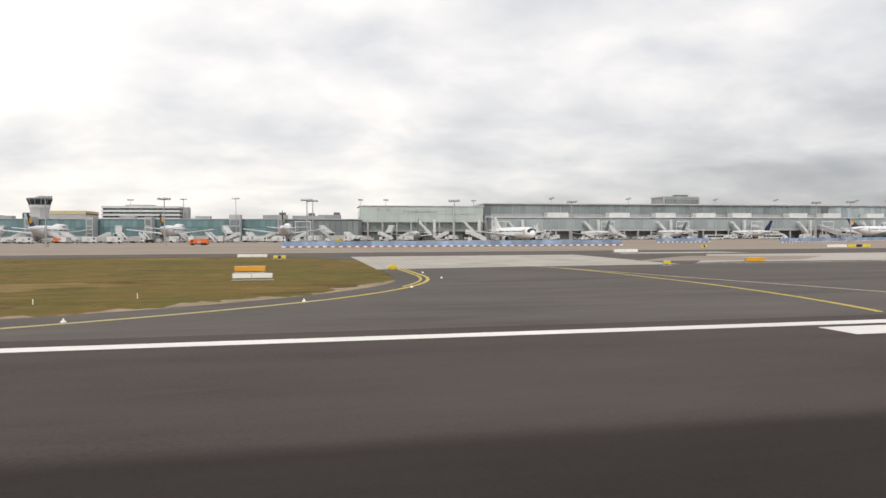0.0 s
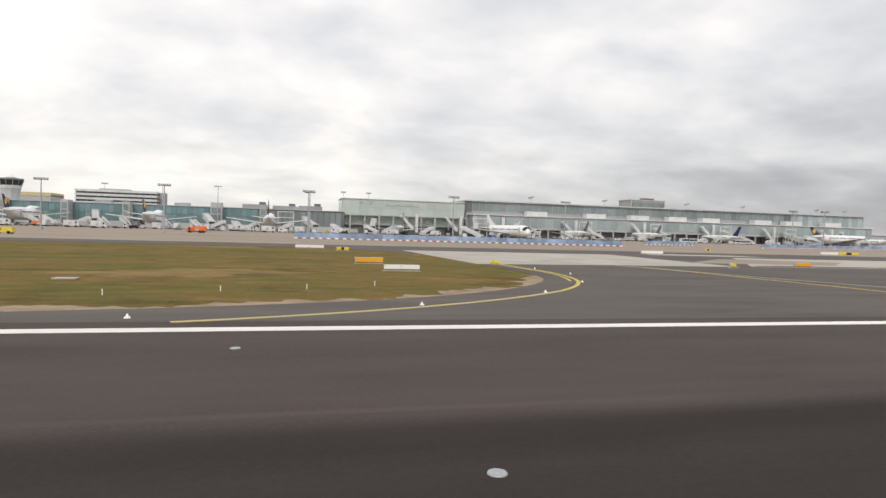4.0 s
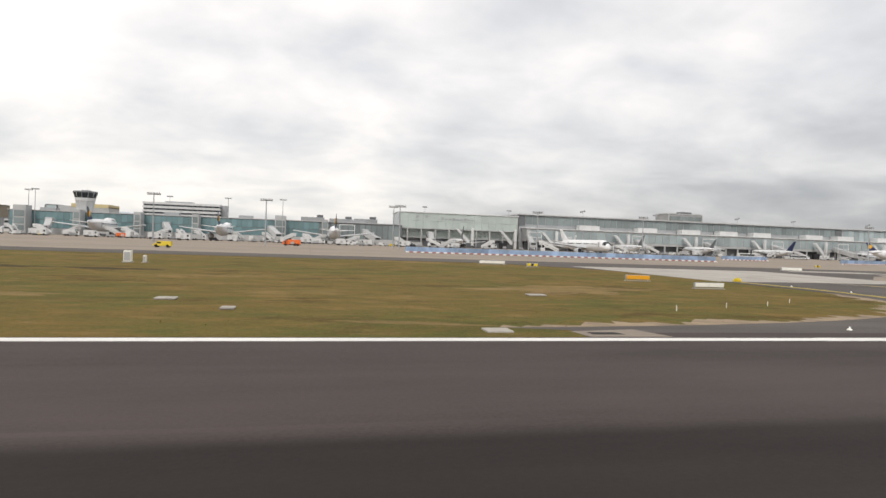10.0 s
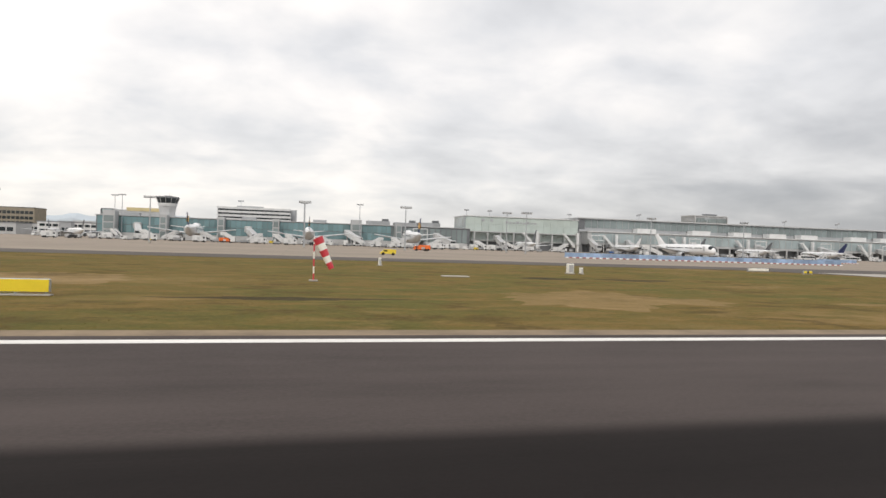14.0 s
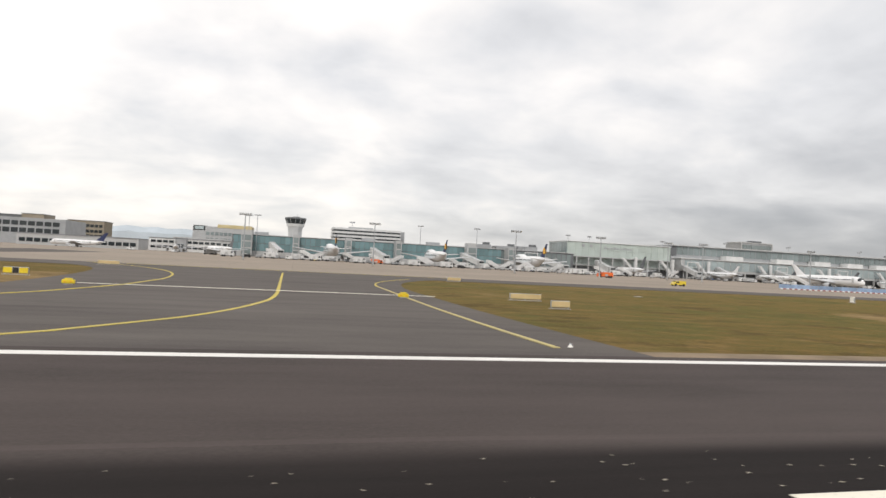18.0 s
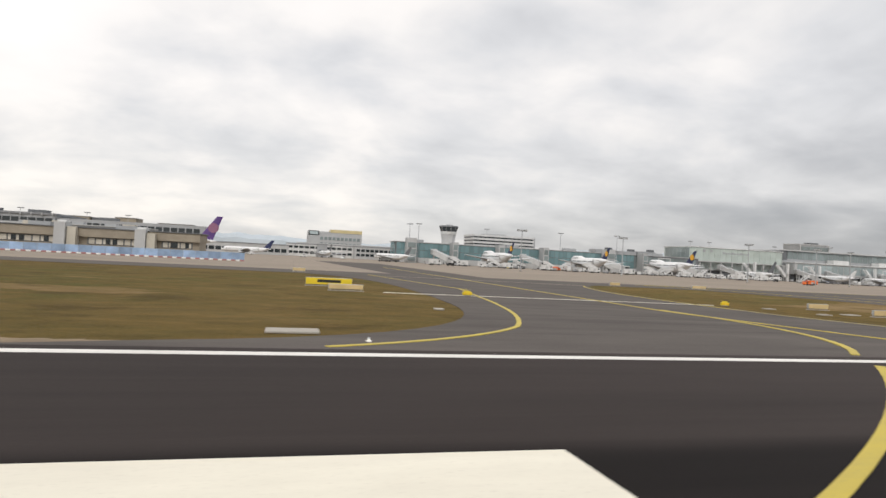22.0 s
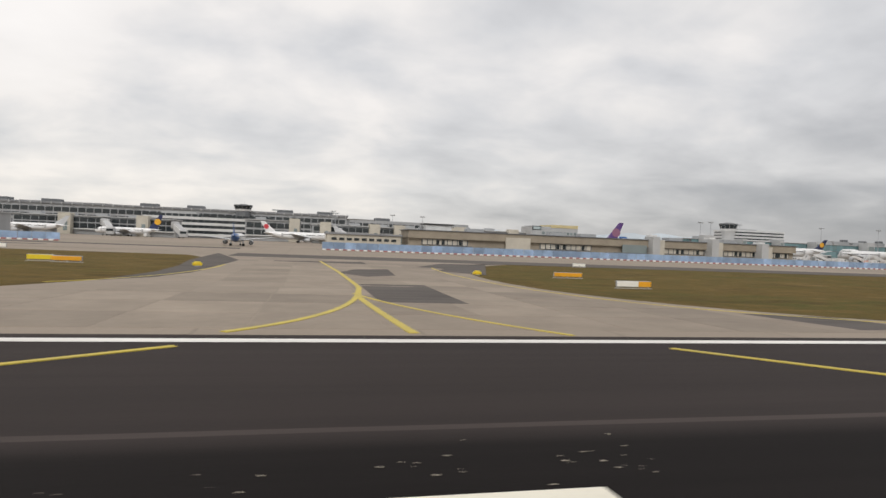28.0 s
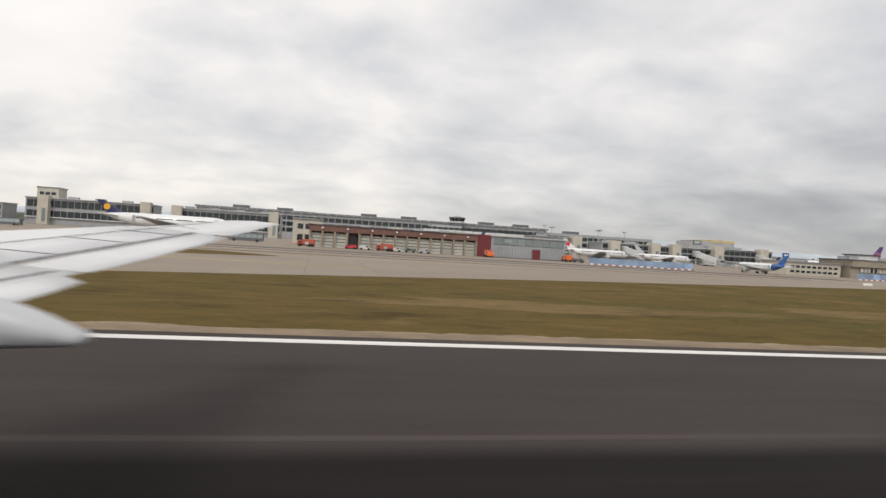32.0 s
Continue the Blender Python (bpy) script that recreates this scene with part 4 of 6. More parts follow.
def glass_pier():
    t = thing("glass_pier", (0, 0, 0), "long teal glass terminal pier with pale gate towers", "terminal")
    block("body", (186, 18, 9.6), M_DGREY, t, (-50.5, 365, 0))
    block("roof", (187, 19, 0.35), M_LGREY, t, (-50.5, 365, 9.6))
    panes(t, -143, -1, 56, 356, [(2.6, 5.9), (6.1, 9.4)], M_TEAL, 0.12)
    panes(t, -1, 41, 14, 356, [(2.6, 9.0)], M_GREYGLASS, 0.5)
    side_panes(t, 357, 373, 5, -143.6, [(2.6, 5.9), (6.1, 9.4)], M_TEAL)
    block("lower_storey", (182, 1.2, 2.5), M_LGREY, t, (-50, 355.6, 0), "pale ground storey")
    for x in (-136, -112.2, -86, -60, -20, 2):
        wide = 5.2 if x in (-136, -20) else 3.2
        block("gate_tower", (wide, 7, 11.6 if wide > 5 else 10.6), M_LGREY, t, (x, 351.8, 0), "pale gate stair tower")
        panes(t, x - wide / 2 + 0.4, x + wide / 2 - 0.4, 1, 348.2, [(1, 3.4), (4, 6.4), (7, 9.4)], M_GREYGLASS, 0.2)
    for x in (-130, -74, -38, 20):
        block("roof_plant", (7, 5, 1.4), M_GREY, t, (x, 367, 9.95))
    for x, h in ((-4, 12.5), (12, 12.2), (26, 12.6)):
        block("roof_plant_house", (13, 9, h - 9.9), M_GREY, t, (x, 392, 9.95), "grey rooftop plant house")
        block("vent_drum", (3.5, 3.5, 1.3), M_DGREY, t, (x + 4, 390, h))
    return settle(t, (-50.5, 356), (-71.8, 346.1), (1.068, 1.02, 1.21))


def control_tower(name, x, y, base_w, cab_w, top, cab_h, label):
    t = thing(name, (x, y, 0), label, "tower")
    stem = top - cab_h
    bm = bmesh.new()
    rings(bm, [[(math.cos(a) * r, math.sin(a) * r, z) for a in [k * math.tau / 8 + 0.39 for k in range(8)]]
               for z, r in ((0, base_w * 0.55), (stem * 0.82, base_w * 0.55), (stem, cab_w * 0.48))])
    part("shaft", bm, M_DGREY if base_w > 8 else M_LGREY, t)
    bm = bmesh.new()
    rings(bm, [[(math.cos(a) * r, math.sin(a) * r, z) for a in [k * math.tau / 12 for k in range(12)]]
               for z, r in ((stem, cab_w * 0.5), (stem + cab_h * 0.3, cab_w * 0.53))])
    part("gallery", bm, M_WPANEL, t)
    bm = bmesh.new()
    rings(bm, [[(math.cos(a) * r, math.sin(a) * r, z) for a in [k * math.tau / 12 for k in range(12)]]
               for z, r in ((stem + cab_h * 0.3, cab_w * 0.5), (stem + cab_h * 0.85, cab_w * 0.6))])
    part("cab_glazing", bm, M_DARKGLASS, t, "dark slanted cab windows")
    bm = bmesh.new()
    rings(bm, [[(math.cos(a) * r, math.sin(a) * r, z) for a in [k * math.tau / 12 for k in range(12)]]
               for z, r in ((stem + cab_h * 0.85, cab_w * 0.63), (top, cab_w * 0.6))])
    part("cab_roof", bm, M_DGREY, t)
    for k in range(12):
        a = k * math.tau / 12
        rod("mullion", (math.cos(a) * cab_w * 0.51, math.sin(a) * cab_w * 0.51, stem + cab_h * 0.3),
            (math.cos(a) * cab_w * 0.61, math.sin(a) * cab_w * 0.61, stem + cab_h * 0.85), 0.09, 0.09, M_LGREY, t, 4)
    block("roof_box", (cab_w * 0.4, cab_w * 0.3, 0.6), M_GREY, t, (0.3, 0, top))
    rod("aerial", (0.8, 0, top + 0.5), (0.8, 0, top + 2.4), 0.06, 0.03, M_STEEL, t, 5)
    return t


def office_block():
    t = thing("office_block", (0, 0, 0), "white office block with dark ribbon windows", "office")
    block("body", (38, 22, 16.2), M_DGREY, t, (-71, 397, 0))
    for k in range(5):
        block("parapet_band", (39, 22.6, 1.05), M_WPANEL, t, (-71, 397, 8.6 + k * 1.9), "white storey band")
    for k in range(4):
        panes(t, -90, -52, 14, 385.9, [(9.75 + k * 1.9, 10.4 + k * 1.9)], M_DARKGLASS, 0.5)
    block("stair_tower", (3.2, 6, 17), M_GREY, t, (-50, 395, 0), "grey stair tower")
    block("roof_plant", (14, 8, 1.0), M_GREY, t, (-74, 398, 17.2))
    rod("mast", (-79, 396, 17), (-79, 396, 20.6), 0.14, 0.1, M_STEEL, t)
    block("lamp_bar", (3.2, 0.7, 0.7), M_GREY, t, (-79, 396, 20.4))
    return settle(t, (-71, 386), (-95.7, 375.5), (1.067, 1, 1.16))


def ochre_building():
    t = thing("cargo_office", (0, 0, 0), "grey office building with ochre upper band", "building")
    block("body", (41, 26, 17.0), M_LGREY, t, (-156.5, 533, 0))
    block("ochre_band", (24, 26.6, 2.2), M_YROOF, t, (-148, 533, 16.4), "ochre yellow upper band")
    block("dark_box", (8, 20, 3.2), M_DGREY, t, (-172.5, 530, 14.2))
    block("dark_box_window", (6.4, 0.3, 2.0), M_CLEARG, t, (-172.5, 519.8, 14.8))
    for k in range(3):
        panes(t, -168, -137, 10, 519.9, [(3.6 + k * 3.9, 5.6 + k * 3.9)], M_GREYGLASS, 0.8)
    block("wing", (70, 20, 8.6), M_LGREY, t, (-150, 500, 0), "low pale wing in front")
    panes(t, -184, -116, 20, 489.9, [(1.6, 3.4), (5.2, 6.8)], M_DARKGLASS, 0.7)
    return settle(t, (-156.5, 520), (-194.5, 508.5), (1.066, 1.02, 1.2))


def brown_pier():
    t = thing("brown_pier", (0, 0, 0), "low brown concrete pier building with cream shafts", "building")
    block("body", (126, 14, 2.0), M_BEIGE, t, (-294, 188, 3.5), "brown upper wall")
    block("lower_wall", (126, 13.4, 1.7), M_BEIGE, t, (-294, 188.2, 0))
    block("mid_storey", (125.6, 12.8, 1.8), M_BEIGE, t, (-294, 188.4, 1.7), "recessed window storey")
    block("roof_edge", (127, 14.6, 0.22), M_DGREY, t, (-294, 188, 5.5))
    for x0, x1, n in ((-353, -340, 9), (-318, -302, 10), (-278, -264, 8), (-257, -244, 8), (-240, -233, 5)):
        block("window_band", (x1 - x0 + 0.4, 0.1, 1.55), M_DGREY, t, ((x0 + x1) / 2, 181.95, 1.82), "dark window strip")
        panes(t, x0, x1, n, 181.9, [(1.95, 3.25)], M_DOORP, 0.3)
        for k in (0.34, 0.46, 0.84):
            block("dark_pane", (0.9, 0.1, 1.2), M_DARKGLASS, t, (x0 + (x1 - x0) * k, 181.75, 2.0))
    for x in (-282.5, -262.4, -244.6):
        tall = 6.6 if x < -250 else 5.9
        block("shaft", (2.4, 5, tall), M_LGREY, t, (x, 180.8, 0), "pale concrete lift shaft")
        block("shaft_side", (2.0, 4, tall * 0.86), M_CREAMW, t, (x + 2.3, 181.2, 0))
        block("shaft_cap", (2.0, 3, 0.5), M_WPANEL, t, (x, 181.4, tall))
    block("cream_bay", (7.4, 0.8, 4.6), M_CREAMW, t, (-325.3, 180.8, 0), "blank cream wall bay")
    block("blue_bay", (8, 0.5, 3.0), M_GREYGLASS, t, (-288.4, 180.8, 1.0), "grey-blue glazed bay")
    for x in (-350, -336, -310, -300, -270, -250):
        block("roof_plant", (5, 4, 1.0), M_GREY, t, (x, 190, 5.7))
    block("roof_house", (7.5, 6, 1.5), M_WPANEL, t, (-348, 187, 5.7), "pale rooftop plant house")
    block("roof_house_edge", (8.6, 7, 0.25), M_BLACK, t, (-348, 187, 7.2))
    for i in range(12):
        block("dark_basement_window", (3.4, 0.3, 0.7), M_DARKGLASS, t, (-352 + i * 5.6, 181.1, 0.9))
    for x in (-344, -312, -290):
        block("awning_strip", (10, 1.2, 0.3), M_DGREY, t, (x, 180.6, 1.5))
    return settle(t, (-294, 181), (-317.2, 172.3), (1.032, 1, 1.1))


def fire_station():
    t = thing("fire_station", (0, 0, 0), "red brick fire station with a row of pale vehicle doors", "fire station")
    block("brick_top", (46, 16, 1.5), M_BRICK, t, (-508.5, 189, 3.9), "red brick upper wall")
    block("back_wall", (46, 14, 3.9), M_BRICK, t, (-508.5, 190, 0))
    block("roof_edge", (46.6, 16.6, 0.2), M_DGREY, t, (-508.5, 189, 5.4))
    n = 14
    for i in range(n + 1):
        block("door_pier", (0.5, 1.6, 3.9), M_BEIGE, t, (-531.2 + i * 45.4 / n, 181.8, 0))
    for i in range(n):
        x = -531.2 + (i + 0.5) * 45.4 / n
        if i == 3:
            # A black panel closes this doorway and paints the shade inside.
            block("open_bay", (2.6, 0.2, 3.3), M_BLACK, t, (x, 182.4, 0), "black panel painting the shade in an open vehicle bay")
            continue
        door = block("vehicle_door", (2.7, 0.2, 3.5), M_DOORP, t, (x, 182.0, 0), "pale sectional vehicle door")
        for k in range(4):
            block("window_strip", (2.3, 0.06, 0.3), M_GREYGLASS if k else M_CLEARG, door, (0, -0.12, 0.5 + k * 0.78))
    for i in range(7):
        block("wall_lamp", (0.5, 0.3, 0.35), M_LAMP, t, (-528 + i * 6.6, 180.9, 4.6))
    block("red_end", (4.4, 12, 5.7), M_RED, t, (-483.6, 187.5, 0), "dark red end wall")
    block("glass_hall", (22.4, 14, 5.4), M_GREY, t, (-470.2, 188.5, 0), "grey metal annex hall")
    panes(t, -480.8, -459.6, 9, 181.4, [(3.4, 5.1)], M_GREYGLASS, 0.2)
    panes(t, -480.8, -459.6, 26, 181.4, [(0.2, 3.0)], M_GREY, 0.12, "cladding_panel")
    block("dark_door", (2.4, 0.3, 2.6), M_RED, t, (-468, 181.3, 0))
    block("blue_window", (2.2, 0.2, 1.0), M_CLEARG, t, (-476.5, 181.3, 3.9))
    block("annex_roof", (23.2, 15, 0.3), M_LGREY, t, (-470.2, 188.5, 5.4))
    return settle(t, (-495, 182), (-522.3, 168.0), (1.007, 1, 1.09))


def far_terminal():
    t = thing("main_terminal", (0, 0, 0), "long grey terminal roof on the skyline with a squat tower", "terminal")
    block("hall", (250, 60, 15.4), M_GREY, t, (-462, 512, 0))
    block("roof", (252, 62, 1.0), M_ROOF, t, (-462, 512, 15.4), "long ribbed grey roof")
    for i in range(42):
        block("roof_rib", (0.7, 0.5, 1.5), M_LGREY, t, (-584 + i * 6, 480.6, 14.9))
    for k in range(3):
        panes(t, -585, -338, 52, 481.9, [(4 + k * 3.6, 6.4 + k * 3.6)], M_DARKGLASS, 0.6)
    block("low_wing", (90, 40, 14.2), M_GREY, t, (-292, 505, 0))
    panes(t, -335, -250, 18, 484.9, [(6, 8.6), (10, 12.4)], M_DARKGLASS, 0.8)
    block("step_block", (66, 26, 17.2), M_LGREY, t, (-512, 520, 0), "pale raised roof block")
    for x in (-560, -530, -470, -440, -380, -352, -310):
        block("roof_plant", (11, 8, 2.0), M_DGREY, t, (x, 500, 16.4 if x < -337 else 14.2))
    return settle(t, (-418.5, 482), (-465.2, 453.8), (1.034, 1.02, 1.2))


def gate_building(name, x0, x1, y, h, bands, shafts, label):
    t = thing(name, (0, 0, 0), label, "terminal")
    cx, w = (x0 + x1) / 2, x1 - x0
    block("body", (w, 16, h), M_GREY, t, (cx, y + 8.3, 0))
    block("roof", (w + 1, 17, 0.4), M_LGREY, t, (cx, y + 8, h))
    n = max(3, int(w / 3.4))
    panes(t, x0 + 0.6, x1 - 0.6, n, y + 0.25, bands, M_DARKGLASS, 0.3)
    block("ledge", (w, 1.2, 0.5), M_WPANEL, t, (cx, y - 0.3, bands[0][0] - 0.6))
    for s in shafts:
        block("stair_shaft", (5.2, 6, h + 1.4), M_CREAMW, t, (s, y - 1.0, 0), "cream stair shaft")
        block("shaft_window", (1.6, 0.3, h * 0.5), M_GREYGLASS, t, (s + 0.6, y - 4.1, 1.6))
    for i in range(int(w / 14)):
        block("roof_plant", (5, 4, 1.3), M_GREY, t, (x0 + 7 + i * 14, y + 8, h + 0.4))
    return settle(t, (cx, y), (cx, y))


def banded_block():
    """The pale terminal block with long dark window bands."""
    t = thing("banded_terminal", (0, 0, 0), "white terminal block with long dark window bands", "terminal")
    block("body", (66, 30, 9.4), M_DGREY, t, (-420, 395, 0))
    for k in range(4):
        block("white_band", (67, 30.8, 1.15), M_WPANEL, t, (-420, 395, 0.8 + k * 2.5), "white storey band")
        panes(t, -452, -388, 20, 379.9, [(2.0 + k * 2.5, 3.2 + k * 2.5)], M_DARKGLASS, 0.3)
    block("roof_house", (18, 12, 2.4), M_LGREY, t, (-438, 396, 9.5))
    return settle(t, (-420, 380), (-461.0, 355.1), (1.027, 1.02, 1.2))


def plain_house(name, x0, x1, y, depth, h, wall, label, rows, cols, glass=None):
    t = thing(name, (0, 0, 0), label, "building", "distant airport buildings")
    block("wall", (x1 - x0, depth, h), wall, t, ((x0 + x1) / 2, y + depth / 2, 0))
    block("roof", (x1 - x0 + 0.8, depth + 0.8, 0.5), M_ROOF, t, ((x0 + x1) / 2, y + depth / 2, h))
    panes(t, x0 + 1, x1 - 1, cols, y - 0.05, rows, glass or M_DARKGLASS, 0.7, "window")
    return settle(t, ((x0 + x1) / 2, y), ((x0 + x1) / 2, y))


terminal_hall()
terminal_head()
glass_pier()
control_tower("control_tower", -138.6, 353.0, 7.2, 9.4, 22.8, 5.0, "white airport control tower with dark glazed cab")
control_tower("apron_tower", -453.5, 452, 9.6, 10.4, 23.6, 4.4, "squat dark control cab on the terminal roof")
office_block()
ochre_building()
brown_pier()
fire_station()
far_terminal()
banded_block()
gate_building("gate_pier", -407.4, -335.0, 304.3, 9.0, [(3.1, 5.5), (6.2, 8.3)], (-401.2, -377.5, -365.1, -339.2), "dark glazed gate pier with cream stair shafts")
gate_building("gate_pier", -539.4, -471.0, 312.1, 8.3, [(2.9, 5.2), (5.8, 7.7)], (-517.0, -484.4), "dark glazed gate pier with pale stair shaft")
gate_building("gate_pier", -440.0, -413.0, 320.0, 10.4, [(3.1, 5.6), (6.6, 9.2)], (-416.0,), "short dark glazed gate pier beside the white block")
gate_building("gate_pier", -333.5, -293.9, 314.1, 9.8, [(3.3, 5.9), (6.7, 9.0)], (-331.4, -302.3), "grey gate pier with dark glazing beside the brown building")
gate_building("west_pier", -635.9, -577.3, 369.4, 13.6, [(3.6, 6.7), (8.3, 12.4)], (-633.9, -581.4), "long grey pier with dark glass upper floor")
gate_building("west_pier", -711.9, -646.7, 372.0, 14.3, [(4.3, 7.6), (9.5, 13.3)], (-701.9, -650.7), "grey terminal pier with rounded corner and dark glazing")
gate_building("west_pier", -806.7, -718.5, 362.2, 10.0, [(3.1, 5.5), (6.7, 9.0)], (-746.6,), "low grey pier with dark glazing")
def glass_box_house():
    t = thing("hotel_block", (389.5, 617, 0), "tall grey glazed block rising behind the terminal hall", "building", "distant airport buildings")
    block("wall", (42, 26, 43.0), M_GREY, t, (0, 13, 0))
    block("frame_edge", (43, 27, 1.2), M_LGREY, t, (0, 13, 43.0))
    for z in (31, 36.4):
        for i in range(12):
            block("window", (3.1, 0.3, 4.6), M_GREYGLASS, t, (-19.2 + i * 3.5, -0.15, z), "", 0.03)
    for x in (-21, 21):
        block("corner_post", (1.2, 1.0, 43.0), M_LGREY, t, (x, -0.6, 0))
    block("roof_plant", (14, 8, 2.2), M_DGREY, t, (5, 10, 44.2), "dark rooftop plant")


glass_box_house()
plain_house("tower_house", -712.4, -701.4, 386.9, 12, 20.7, M_CREAMW, "tall pale office tower behind the pier", [(5.9, 7.6), (9.5, 11.2), (13.1, 14.8), (16.7, 18.3)], 3)
plain_house("service_house", -564.5, -555.2, 205.0, 14, 8.0, M_CREAMW, "pale concrete service building beside the fire station", [(1.2, 3.2), (5.0, 6.6)], 3)
plain_house("far_block", -366, -332, 699, 30, 25.0, M_BEIGE, "distant brown office block", [(8, 11), (13, 16), (18.5, 21.5)], 8)
plain_house("far_block", -386, -368, 704, 30, 24.0, M_DGREY, "distant dark brown office block", [(8, 11), (13, 16), (18.5, 21.5)], 5)
plain_house("far_block", -407, -387, 697, 30, 28.5, M_BEIGE, "distant tall brown office block", [(8, 11), (14, 17), (20, 23)], 6)
plain_house("far_block", -430, -408, 702, 30, 27.0, M_DGREY, "distant dark brown office block", [(8, 11), (14, 17), (20, 23)], 6)
plain_house("far_block", -470, -431, 697, 30, 27.5, M_BEIGE, "distant brown office block", [(8, 11), (14, 17), (20, 23)], 10)
plain_house("low_house", -295.6, -230.3, 403.7, 22, 6.4, M_LGREY, "long low pale airport building", [(1.7, 4.0)], 16)
plain_house("low_house", -232.2, -185.6, 438.3, 20, 8.3, M_WPANEL, "low white airport building", [(1.9, 3.6), (5.5, 7.1)], 12)
plain_house("low_house", -305.7, -259.1, 543.0, 22, 7.6, M_LGREY, "low pale cargo building", [(2.4, 5.2)], 10)
plain_house("low_house", -619.8, -558.3, 520.1, 30, 22.0, M_DGREY, "dark building behind the terminal", [(7.1, 10.7), (14.3, 17.8)], 12)
plain_house("low_house", 417.7, 495.1, 373.7, 30, 8.3, M_LGREY, "low pale building beyond the terminal", [(2.4, 4.8)], 12)
plain_house("low_house", -186, -152, 428, 20, 8.4, M_LGREY, "low grey airport building beside the glass pier", [(1.9, 3.6), (5.0, 6.8)], 10)
plain_house("pier_annex", -405, -384, 175, 12, 4.0, M_CREAMW, "cream two-storey annex with small dark windows", [(0.8, 1.5), (2.4, 3.1)], 9)
plain_house("blue_sign_house", -211.9, -205.5, 416.0, 6, 8.3, M_GREY, "small grey roof house", [(2.4, 4.8)], 2)
sg = thing("roof_sign", (-149.5, 470, 0), "square blue illuminated roof sign on posts", "sign")
rod("post", (-2, 0, 0), (-2, 0, 10), 0.3, 0.3, M_STEEL, sg)
rod("post", (2, 0, 0), (2, 0, 10), 0.3, 0.3, M_STEEL, sg)
block("sign_face", (6.6, 0.8, 4.2), M_BLUE, sg, (0, 0, 9.6), "plain blue sign face")
block("sign_bar", (4.4, 0.2, 1.2), M_SIGNW, sg, (0, -0.5, 11.2))

# ---- distance: hills and woods ----
def ridge(name, y, x0, x1, base, tall, step, material, label, category):
    bm = bmesh.new()
    loops = []
    n = int((x1 - x0) / step)
    for i in range(n + 1):
        x = x0 + i * step
        h = base + tall * (0.5 + 0.5 * noise.noise((x * 0.0011 + 3, y * 0.01, 0.3))) + tall * 0.22 * noise.noise((x * 0.009, y, 1.7))
        loops.append([(x, y, -1), (x, y + 30, h * 0.7), (x, y + 90, h), (x, y + 300, -1)])
    rings(bm, loops)
    return tagged(part(name, bm, material), label, category, kind="structure")


ridge("backdrop", 4000, -4300, 4300, 35, 105, 45, M_HILL, "hills on the horizon with haze painted into their blue", "hills")
ridge("far_woods", 900, -2600, 2600, 7, 7, 6, M_TREE, "dark line of distant woods", "woods")

# ---- aircraft on the apron ----
def ellipse(x, r, z, n=14, squash=1.0):
    return [(x, math.cos(k * math.tau / n) * r, z + math.sin(k * math.tau / n) * r * squash) for k in range(n)]


def plate(bm, root, tip, root_x, tip_x, thick, upright=False):
    """A swept wing or fin between a root and a tip; root_x and tip_x are (leading, trailing)."""
    loops = []
    for (y, z), (le, te), th in ((root, root_x, thick), (tip, tip_x, thick * 0.45)):
        c = le - te
        prof = [(le, 0), (le - c * 0.12, 0.5), (le - c * 0.45, 0.55), (te, 0.05), (te, -0.05), (le - c * 0.45, -0.5), (le - c * 0.12, -0.45)]
        loops.append([(px, y + (q * th if upright else 0), z + (0 if upright else q * th)) for px, q in prof])
    rings(bm, loops)


AIRLINERS = "airliners parked on the apron"


